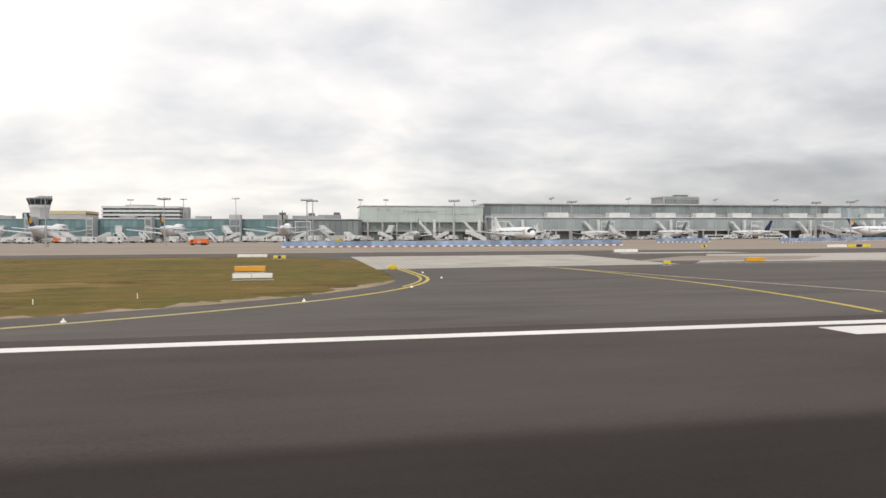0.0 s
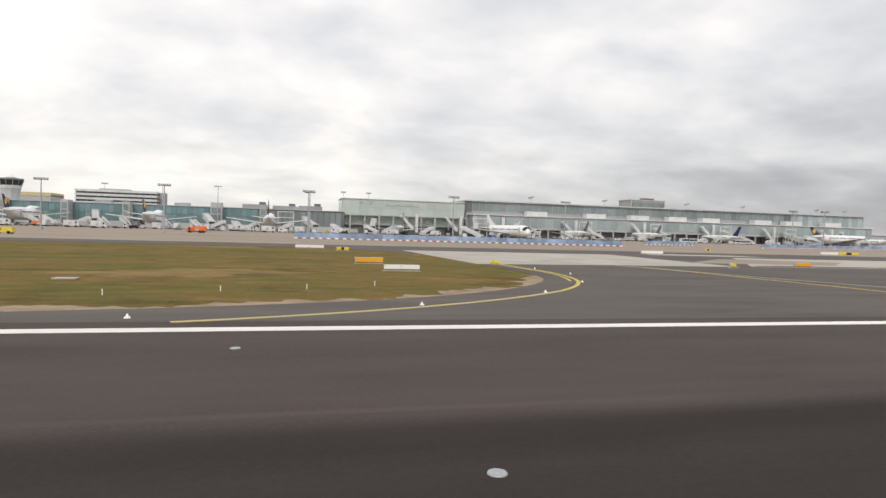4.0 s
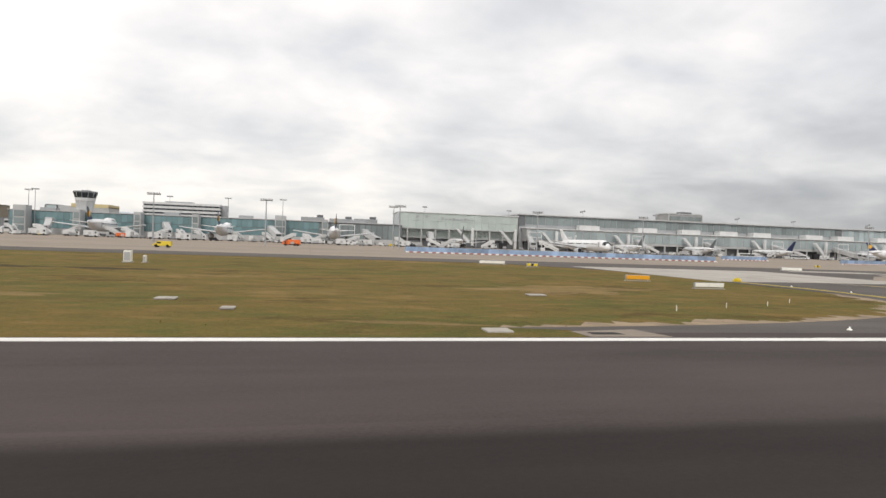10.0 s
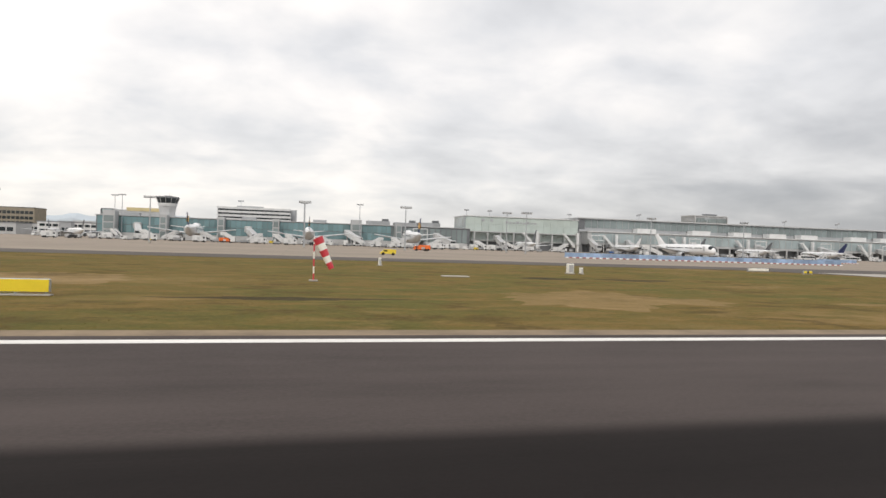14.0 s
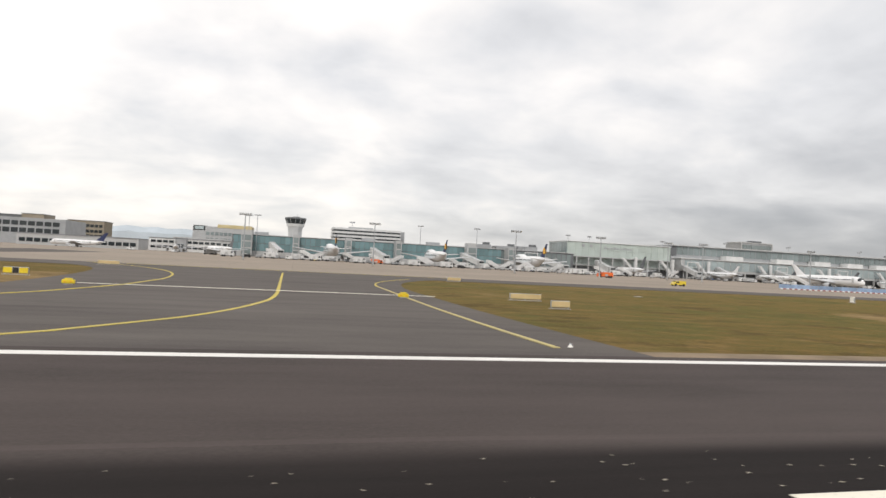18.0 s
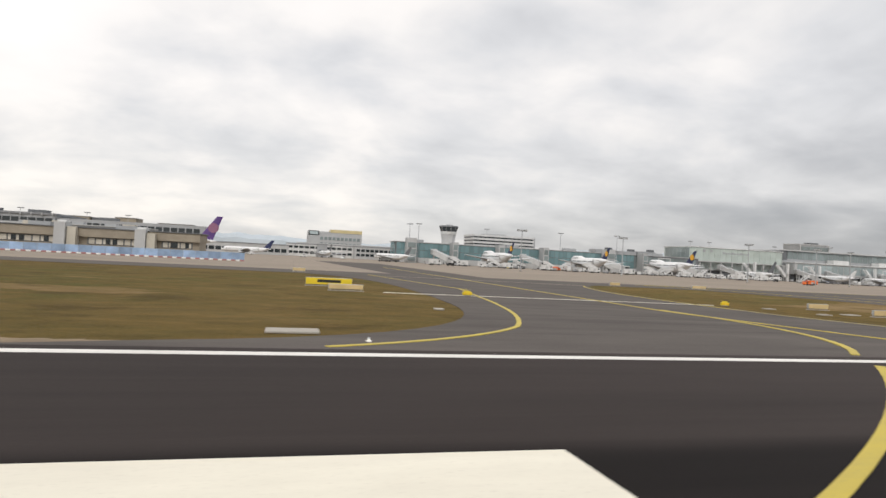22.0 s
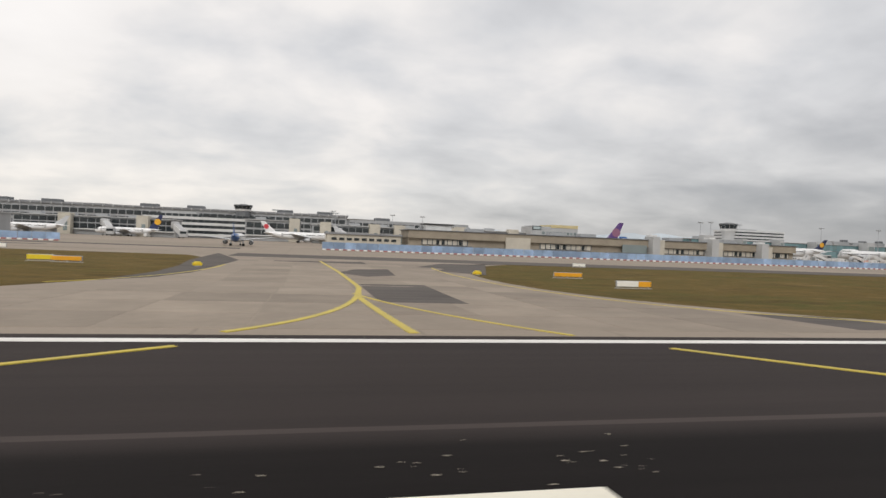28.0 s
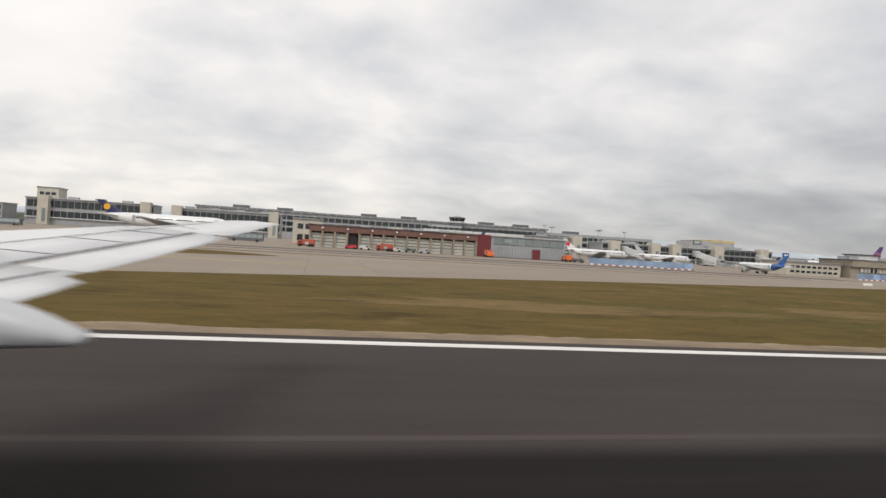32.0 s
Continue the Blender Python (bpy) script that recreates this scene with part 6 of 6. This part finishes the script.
# ---- blue fences ----
def fence(a, b, label, tall=1.2):
    """Sheeted panels on posts between two points, with red and white blocks along the foot."""
    a, b = Vector((*a, 0)), Vector((*b, 0))
    d = b - a
    turn = math.degrees(math.atan2(d.y, d.x))
    t = thing("site_fence", (*a.xy, 0), label, "fence", "blue sheeted site fences", turn)
    n = max(2, int(d.length / 2.6))
    w = d.length / n
    for i in range(n):
        block("panel", (w - 0.06, 0.05, tall), M_TARP, t, ((i + 0.5) * w, 0, 0.25), "", 0.01, (rv.uniform(-3, 3), 0, 0))
        rod("post", (i * w, 0.1, 0), (i * w, 0.1, tall + 0.28), 0.04, 0.04, M_STEEL, t, 5)
    k = int(d.length / 0.95)
    for i in range(k):
        block("barrier_block", (0.86, 0.3, 0.34), M_BLKR if i % 2 else M_BLKW, t, ((i + 0.5) * d.length / k, -0.55, 0), "", 0.05)


fence((-1, 150), (84, 147), "blue sheeted site fence with red and white blocks")
fence((118, 190), (140, 194), "short blue sheeted site fence on the apron")
fence((152, 174), (300, 232), "blue sheeted site fence beyond the taxiway")
fence((-407, 146), (-239, 147), "long blue sheeted fence before the brown pier", 1.65)
fence((-490, 143), (-461, 143), "short blue sheeted fence near the fire station", 1.5)

# ---- lighting masts ----
def light_mast(x, y, top):
    t = thing("light_mast", (x, y, 0), "tall grey floodlight mast with a wide lamp head", "light mast", "floodlight masts")
    rod("pole", (0, 0, 0), (0, 0, top), 0.26, 0.13, M_STEEL, t, 8)
    block("foot", (0.9, 0.9, 0.5), M_PALE, t)
    block("crossbar", (3.6, 0.3, 0.22), M_STEEL, t, (0, 0, top - 0.1))
    for i in range(5):
        lamp = block("floodlight", (0.58, 0.5, 0.42), M_DGREY, t, (-1.5 + i * 0.75, -0.15, top + 0.1), "", 0.05, (18, 0, 0))
        block("glass", (0.48, 0.03, 0.32), M_LAMP, lamp, (0, -0.26, 0.05))


for x, y, z in ((-113, 198.6, 13.6), (-153, 195.5, 13.8), (4.5, 213.5, 14.4), (3.4, 190.8, 13.4), (48.8, 190, 13.4), (90, 195, 13.6), (185.7, 182, 13.4), (173.9, 184, 13.2), (-67.9, 189, 13.6),
                (-37, 190, 13.4), (-67.4, 351, 22.4), (-158.5, 344, 22.2), (-163, 348, 22), (-38, 334.5, 22), (-392, 430, 21), (-352, 420, 20), (-330, 425, 20), (-426, 330, 16), (-395, 335, 16)):
    light_mast(x, y, z)

# ---- airfield signs ----
def sign(x0, x1, y, faces, height=0.85, label="", foot=0.12, bars=0, turn=0.0):
    """A low sign on short legs; faces are (share, material) from one end to the other."""
    height *= 0.8
    t = thing("airfield_sign", ((x0 + x1) / 2, y, 0), label, "sign", "airfield signs beside the taxiways", turn)
    w = x1 - x0
    if w > 0.6:
        block("slab", (w + 0.1, 0.4, 0.06), M_PALE, t, (0, 0, -0.02), "", 0.01)
    n = max(2, int(w / 1.1) + 1)
    for i in range(n):
        rod("leg", (-w * 0.44 + i * w * 0.88 / (n - 1), 0, 0), (-w * 0.44 + i * w * 0.88 / (n - 1), 0, foot + 0.1), 0.045, 0.045, M_STEEL, t, 6)
    block("casing", (w, 0.22, height), M_STEEL, t, (0, 0, foot), "", 0.03)
    x, total = -w / 2, sum(f[0] for f in faces)
    for share, mat in faces:
        fw = w * share / total
        face = block("face", (fw - 0.04, 0.03, height - 0.05), mat, t, (x + fw / 2, -0.12, foot + 0.025), "", 0.006)
        if bars:
            for i in range(bars):
                block("letter_bar", (fw * 0.5 / bars, 0.012, height * 0.42), M_BLACK, face, (fw * (-0.3 + 0.6 * i / max(1, bars - 1)) if bars > 1 else 0, -0.018, height * 0.27), "", 0.002)
        x += fw
    return t


WHITE_L, ORANGE_L, YELLOW_L, BEIGE_L = ("white airfield sign board in the grass", "orange airfield sign board in the grass",
                                        "yellow airfield sign board with black mark", "beige back of an airfield sign in the grass")
W2, O1, Y1, B1 = [(1, M_SIGNW), (1.1, M_SIGNW)], [(1, M_SIGNO)], [(1, M_SIGNY)], [(1, M_SIGNB)]
for x0, x1, y, f, h in ((-1.3, 2.4, 81.7, W2, 0.5), (4.2, 6.7, 41.2, W2, 0.42), (53, 57, 88, W2, 0.6), (108.7, 113.4, 108, W2, 0.7),
                        (-373, -371, 83, W2, 0.55), (-462, -460, 91.6, W2, 0.6), (-449.5, -447.5, 87, W2, 0.6)):
    sign(x0, x1, y, f, h, WHITE_L)
for x0, x1, y in ((3.1, 5.4, 49.5), (50.8, 52.9, 54.7), (-388.7, -385.9, 53.0)):
    sign(x0, x1, y, O1, 0.5, ORANGE_L)
sign(-388.8, -386.0, 41.2, [(1.7, M_SIGNW), (1, M_SIGNO)], 0.55, "white and orange airfield sign board in grass")
for x0, x1, y, h in ((3.6, 5.1, 76.1, 0.45), (-159.8, -158, 55, 0.6), (113.6, 119, 108, 0.7), (85.4, 86.8, 115, 0.6)):
    sign(x0, x1, y, [(1, M_SIGNY), (0.7, M_BLACK), (1, M_SIGNY)], h, YELLOW_L)
for x0, x1, y, h in ((40.3, 41, 51.8, 0.4), (-81.3, -78.7, 30, 0.7), (-284.95, -284.5, 28.8, 0.5), (-484.75, -484.3, 26.5, 0.4), (-227.4, -223.4, 54, 0.75),
                     (-433.5, -431.5, 57, 0.55)):
    sign(x0, x1, y, Y1, h, "plain yellow airfield sign board in the grass", bars=1 if x1 - x0 > 3 else 0)
sign(-183.0, -181.4, 25.8, Y1, 0.6, "yellow airfield sign board turned towards the exit", 0.06, 0, -85)
sign(-431.4, -429.1, 56.2, O1, 0.5, ORANGE_L)
for x0, x1, y, h in ((-116, -114, 86, 0.6), (-120.4, -117.7, 47, 0.55), (-120.3, -118.9, 39, 0.55), (-179.7, -177.9, 87.5, 0.6), (-183.2, -181.2, 39.3, 0.55), (-183.2, -181, 45.7, 0.55),
                     (-161.9, -158.8, 48.3, 0.6), (-163, -160.3, 90, 0.6), (-225.8, -223.1, 48, 0.5), (-228.4, -226.6, 90, 0.6)):
    sign(x0, x1, y, B1, h, BEIGE_L)


def guard_light(x, y):
    t = thing("guard_light", (x, y, 0), "low yellow guard light with two hooded lamps", "light", "yellow guard lights at the exits")
    block("base", (0.5, 0.3, 0.05), M_STEEL, t, (0, 0, -0.01))
    block("casing", (0.78, 0.2, 0.26), M_SIGNY, t, (0, 0, 0.06), "", 0.03)
    block("top_plate", (0.46, 0.18, 0.09), M_SIGNY, t, (0, 0, 0.33), "", 0.02)
    for dx in (-0.19, 0.19):
        rod("lamp", (dx, -0.09, 0.19), (dx, -0.15, 0.19), 0.05, 0.055, M_SIGNO, t, 12)


for x, y in ((-129.6, 44.4), (-191.2, 46.6), (-152.0, 45.2), (-214.8, 47.3), (-420.0, 55.3), (-395.8, 53.8), (15.4, 50.7)):
    guard_light(x, y)

# ---- lamps, discs and stakes beside the runway ----
def edge_lamp(x, y):
    t = thing("edge_lamp", (x, y, 0), "white cone-shaped edge lamp with a glass cap", "lamp", "runway and taxiway edge lamps")
    rod("base", (0, 0, -0.02), (0, 0, 0.03), 0.09, 0.08, M_SIGNW, t, 14)
    rod("stem", (0, 0, 0.03), (0, 0, 0.08), 0.055, 0.03, M_SIGNW, t, 12)
    rod("glass", (0, 0, 0.08), (0, 0, 0.12), 0.03, 0.015, M_LAMP, t, 10)


for x, y in ((-5.7, 19.6), (2.9, 22.6), (9.7, 27.5), (14.8, 33.5), (17.6, 40.3), (17.2, 46), (-151.8, 34.4), (-128.2, 20.3), (-159.7, 20.4), (-190, 20.2), (-225.9, 20.1)):
    edge_lamp(x, y)


def flush_light(x, y):
    t = thing("flush_light", (x, y, 0), "round white light set flush in the runway", "light", "flush runway lights")
    rod("rim", (0, 0, -0.02), (0, 0, 0.016), 0.12, 0.10, M_GREY, t, 14)
    rod("lens", (0, 0, 0.0), (0, 0, 0.024), 0.06, 0.04, M_STEEL, t, 12)


for x, y in ((0.25, 6.6), (0.35, 5.6), (-6.6, 12), (-2.7, 14.6), (-14.0, 9.2), (-9.6, 9.4), (-54.8, 6.6), (-389.7, 6.9), (-200.2, 6.8)):
    flush_light(x, y)


def stake(x, y):
    t = thing("grass_stake", (x, y, 0), "thin white marker stake in the grass", "stake", "white marker stakes")
    rod("pole", (0, 0, -0.05), (0, 0, 0.16), 0.02, 0.016, M_SIGNW, t, 6)
    block("cap", (0.05, 0.05, 0.05), M_SIGNW, t, (0, 0, 0.15))


for x, y in ((-8.1, 26), (-4.3, 27.6), (-0.9, 28.8), (2.3, 30.7)):
    stake(x, y)


def cabinet(x, y, w, h, label):
    t = thing("field_cabinet", (x, y, 0), label, "cabinet")
    block("body", (w, 0.6, h), M_SIGNW, t, (0, 0, 0.08), "", 0.03)
    block("door", (w * 0.8, 0.03, h * 0.8), M_LGREY, t, (0, -0.31, h * 0.16), "", 0.006)
    block("plinth", (w + 0.2, 0.8, 0.1), M_PALE, t, (0, 0, -0.02))


cabinet(-40.6, 61, 0.65, 1.0, "white equipment cabinet in the grass")
cabinet(-39.2, 61.2, 0.22, 0.6, "slim white equipment post in the grass")
cabinet(-59.8, 71.5, 0.3, 0.8, "slim white post in the grass")
for x, y, w in ((-55.8, 51.3, 2.3), (-173.3, 21.2, 1.3), (-11.9, 32.9, 1.0), (-26.8, 24.8, 0.5), (-29.7, 28.3, 0.8), (-18.6, 19.0, 0.8),
                (-99.6, 62.2, 0.7), (-162.3, 24.1, 0.8), (-185.6, 25.5, 0.7), (-184.2, 40.4, 1.3), (-188.4, 44.5, 0.9), (-187.6, 39.6, 0.9), (-183.0, 24.9, 0.7), (-228.1, 22.3, 1.7), (-220.5, 33.5, 0.5)):
    sl = thing("cable_cover", (x, y, 0), "flat pale concrete cover slab in the grass", "slab", "cover slabs in the grass")
    block("slab", (w, 0.5 + 0.25 * w, 0.08), M_PALE, sl, (0, 0, -0.02), "", 0.02)


def windsock(x, y):
    t = thing("windsock", (x, y, 0), "hanging red and white windsock on a banded pole", "windsock")
    for i in range(6):
        rod("pole_band", (0, 0, i * 0.5), (0, 0, i * 0.5 + 0.5), 0.05, 0.05, M_SIGNW if i % 2 else M_REDFIN, t, 8)
    rod("hoop", (0.0, 0, 2.95), (0.4, 0, 2.95), 0.03, 0.03, M_STEEL, t, 6)
    for i in range(5):
        a = (0.2 + i * 0.2, 0, 2.95 - i * 0.42)
        b = (0.2 + (i + 1) * 0.2, 0, 2.95 - (i + 1) * 0.42)
        rod("sock_band", a, b, 0.36 - i * 0.035, 0.325 - i * 0.035, M_SIGNW if i % 2 else M_REDFIN, t, 12)
    block("plinth", (0.6, 0.6, 0.1), M_PALE, t, (0, 0, -0.03))


windsock(-68.0, 42.5)

# ---- concrete slabs ----
def slab_field(bed, x0, x1, y0, y1, size, inside):
    """Separate paving slabs on a bed, with open joints and slightly uneven tops."""
    nx, ny = int((x1 - x0) / size), int((y1 - y0) / size)
    for i in range(nx):
        for j in range(ny):
            x, y = x0 + (i + 0.5) * size, y0 + (j + 0.5) * size
            if inside(x - size / 2, y - size / 2) and inside(x + size / 2, y - size / 2) and inside(x - size / 2, y + size / 2) and inside(x + size / 2, y + size / 2):
                block("slab", (size - 0.05, size - 0.05, 0.1), M_SLAB if bed is exit_slab_bed else M_SLABP, bed, (x, y, -0.1 + rv.uniform(0.0, 0.002)), "", 0.012)


slab_field(exit_slab_bed, -424, -388, 19.6, 84, 3.9, lambda x, y: x > np.interp(y, (19, 24, 30, 42, 54, 84), (-440, -431, -424.6, -420.6, -419.5, -421)) and x < np.interp(y, (19, 22, 27, 34, 47, 66, 84), (-374, -384, -390.5, -394, -396.7, -395, -384)))
slab_field(apron_slab_bed, 15, 44, 54.5, 83, 3.9, lambda x, y: True)

# ---- the crown of the runway ----
def crown(y):
    """How far the surface stands above the airfield's level, y metres from the middle of the runway."""
    y = abs(y)
    return 0.42 - 0.0065 * y if y < 18 else max(0.0, 0.303 * (38 - y) / 20)


def drape(x, y):
    """Where a place drawn on a level plan comes to lie on the crowned surface."""
    v = y
    for k in range(12):
        v = y * (2.85 - crown(v)) / 2.85
    return x - 0.22 * abs(y - v), v, crown(v)


def drape_mesh(ob, cuts):
    bm = bmesh.new()
    bm.from_mesh(ob.data)
    for c in cuts:
        bmesh.ops.bisect_plane(bm, geom=[*bm.verts, *bm.edges, *bm.faces], plane_co=(0, c, 0), plane_no=(0, 1, 0), dist=0.0005)
    for v in bm.verts:
        if abs(v.co.y) < 42:
            x, y, z = drape(v.co.x, v.co.y)
            v.co = (x, y, v.co.z + z)
    bm.to_mesh(ob.data)
    bm.free()


CUTS = [-40, -36, -31, -26, -22, -20, -15, -8, 0, 8, 15, 20, 22, 24, 26, 28.5, 31, 33.5, 36, 38, 40]
for ob in list(scene.objects):
    if ob.parent in (exit_slab_bed, apron_slab_bed):
        x, y, z = ob.location
        if y < 42:
            nx, ny, nz = drape(x, y)
            near, far = drape(x, y - 1.95), drape(x, y + 1.95)
            ob.location = (nx, ny, z + nz)
            ob.rotation_euler.x = math.atan2(far[2] - near[2], far[1] - near[1])
            ob.scale.y = (far[1] - near[1]) / 3.9
    elif ob.parent is None and ob.type == "MESH" and ob.get("kind") in ("structure", "stuff"):
        ys = [v.co.y for v in ob.data.vertices]
        if min(ys) < 42 and max(ys) > -42:
            drape_mesh(ob, [c for c in CUTS if min(ys) < c < max(ys)] if ob["kind"] == "structure" else [])
    elif ob.parent is None and ob.type == "EMPTY" and abs(ob.location.y) < 42:
        x, y, z = drape(ob.location.x, ob.location.y)
        ob.location = (x, y, ob.location.z + z)


# ---- the wing of the aircraft that carries the camera, where the run ends ----
wing = thing("aircraft_wing", (-561.0, 5.0, 0), "pale grey airliner wing with lowered flaps over the runway", "wing")


def spar(bm, rows, thick):
    """Skins chordwise sections; each row is (y, leading x, trailing x, leading z, trailing z, thickness)."""
    loops = []
    for y, le, te, zl, zt, th in rows:
        prof = [(0, 0), (0.06, 0.5), (0.3, 0.75), (0.7, 0.45), (1, 0.03), (1, -0.03), (0.6, -0.35), (0.2, -0.4), (0.04, -0.25)]
        loops.append([(le + (te - le) * u + 561.0, y - 5.0, zl + (zt - zl) * u + v * th * thick) for u, v in prof])
    rings(bm, loops)


def lift(y):
    """The height of the wing's datum; the wing rises towards its tip."""
    return 1.80 + 0.118 * y


def panel(name, rows, drop, thick, label=""):
    bm = bmesh.new()
    spar(bm, [(y, le, te, lift(y) - drop * 0.3, lift(y) - drop, thick) for y, le, te in rows], 1.0)
    return smooth(part(name, bm, M_WING, wing, label))


panel("wing_skin", [(2.6, -564.5, -560.65), (5.64, -561.96, -559.64), (7.44, -560.45, -559.05), (8.35, -559.68, -558.75)], 0.0, 0.07)
panel("aileron_panel", [(8.36, -559.67, -558.36), (8.8, -559.32, -558.2), (10.04, -558.63, -557.9), (10.12, -558.4, -557.84)], 0.0, 0.035, "pale outer wing panel")
panel("outer_flap", [(5.74, -559.58, -559.05), (6.6, -559.31, -558.81), (7.43, -559.04, -558.6), (8.33, -558.74, -558.38)], 0.03, 0.03, "pale lowered outer flap")
panel("flap_vane", [(2.6, -560.6, -559.98), (5.0, -559.82, -559.36), (5.7, -559.6, -559.1)], 0.03, 0.03, "pale slotted flap vane")
panel("inner_flap", [(2.6, -560.35, -559.66), (5.1, -559.37, -559.06), (5.45, -559.22, -559.0)], 0.05, 0.035, "pale lowered inner flap")
bm = bmesh.new()
rings(bm, [[(x + 561.0, 4.31 - 5.0 + math.cos(k * math.tau / 12) * 0.15 * w, (z0 + z1) / 2 + math.copysign(abs(math.sin(k * math.tau / 12)) ** 0.6, math.sin(k * math.tau / 12)) * (z1 - z0) / 2) for k in range(12)]
           for x, z0, z1, w in ((-560.3, 2.16, 2.26, 0.4), (-559.9, 2.11, 2.40, 0.9), (-559.4, 2.095, 2.44, 1), (-559.04, 2.10, 2.39, 1), (-558.82, 2.115, 2.31, 0.95), (-558.62, 2.13, 2.215, 0.8), (-558.585, 2.145, 2.195, 0.5))])
smooth(part("flap_track_fairing", bm, M_PLANEG, wing, "grey canoe-shaped flap track fairing"))
SEAMS = (("flap_gap", (5.7, -559.61), (8.33, -558.76), 0.007), ("flap_gap", (2.6, -560.63), (5.68, -559.63), 0.006), ("flap_gap", (2.6, -560.38), (5.5, -559.22), 0.009),
         ("panel_seam", (6.4, -560.06), (9.5, -558.68), 0.004), ("panel_seam", (2.6, -562.2), (6.4, -560.08), 0.004), ("panel_seam", (5.66, -559.62), (6.4, -560.04), 0.003), ("panel_seam", (8.36, -558.74), (8.9, -559.22), 0.003))
for name, (ya, xa), (yb, xb), r in SEAMS:
    up = 0.02 if name == "flap_gap" else 0.052
    rod(name, (xa + 561.0, ya - 5, lift(ya) + up), (xb + 561.0, yb - 5, lift(yb) + up * 0.8), r, r * 0.8, M_WINGD, wing, 6, "dark gap before the flap" if name == "flap_gap" else "")
for y in (3.4, 4.2, 5.1, 6.2, 7.1, 7.9):
    x = -559.0 + (y - 7.44) * 0.33
    rod("spoiler_edge", (x - 0.62 + 561.0, y - 5, lift(y) + 0.05), (x - 0.03 + 561.0, y - 5.12, lift(y) + 0.03), 0.004, 0.004, M_WINGD, wing, 5)
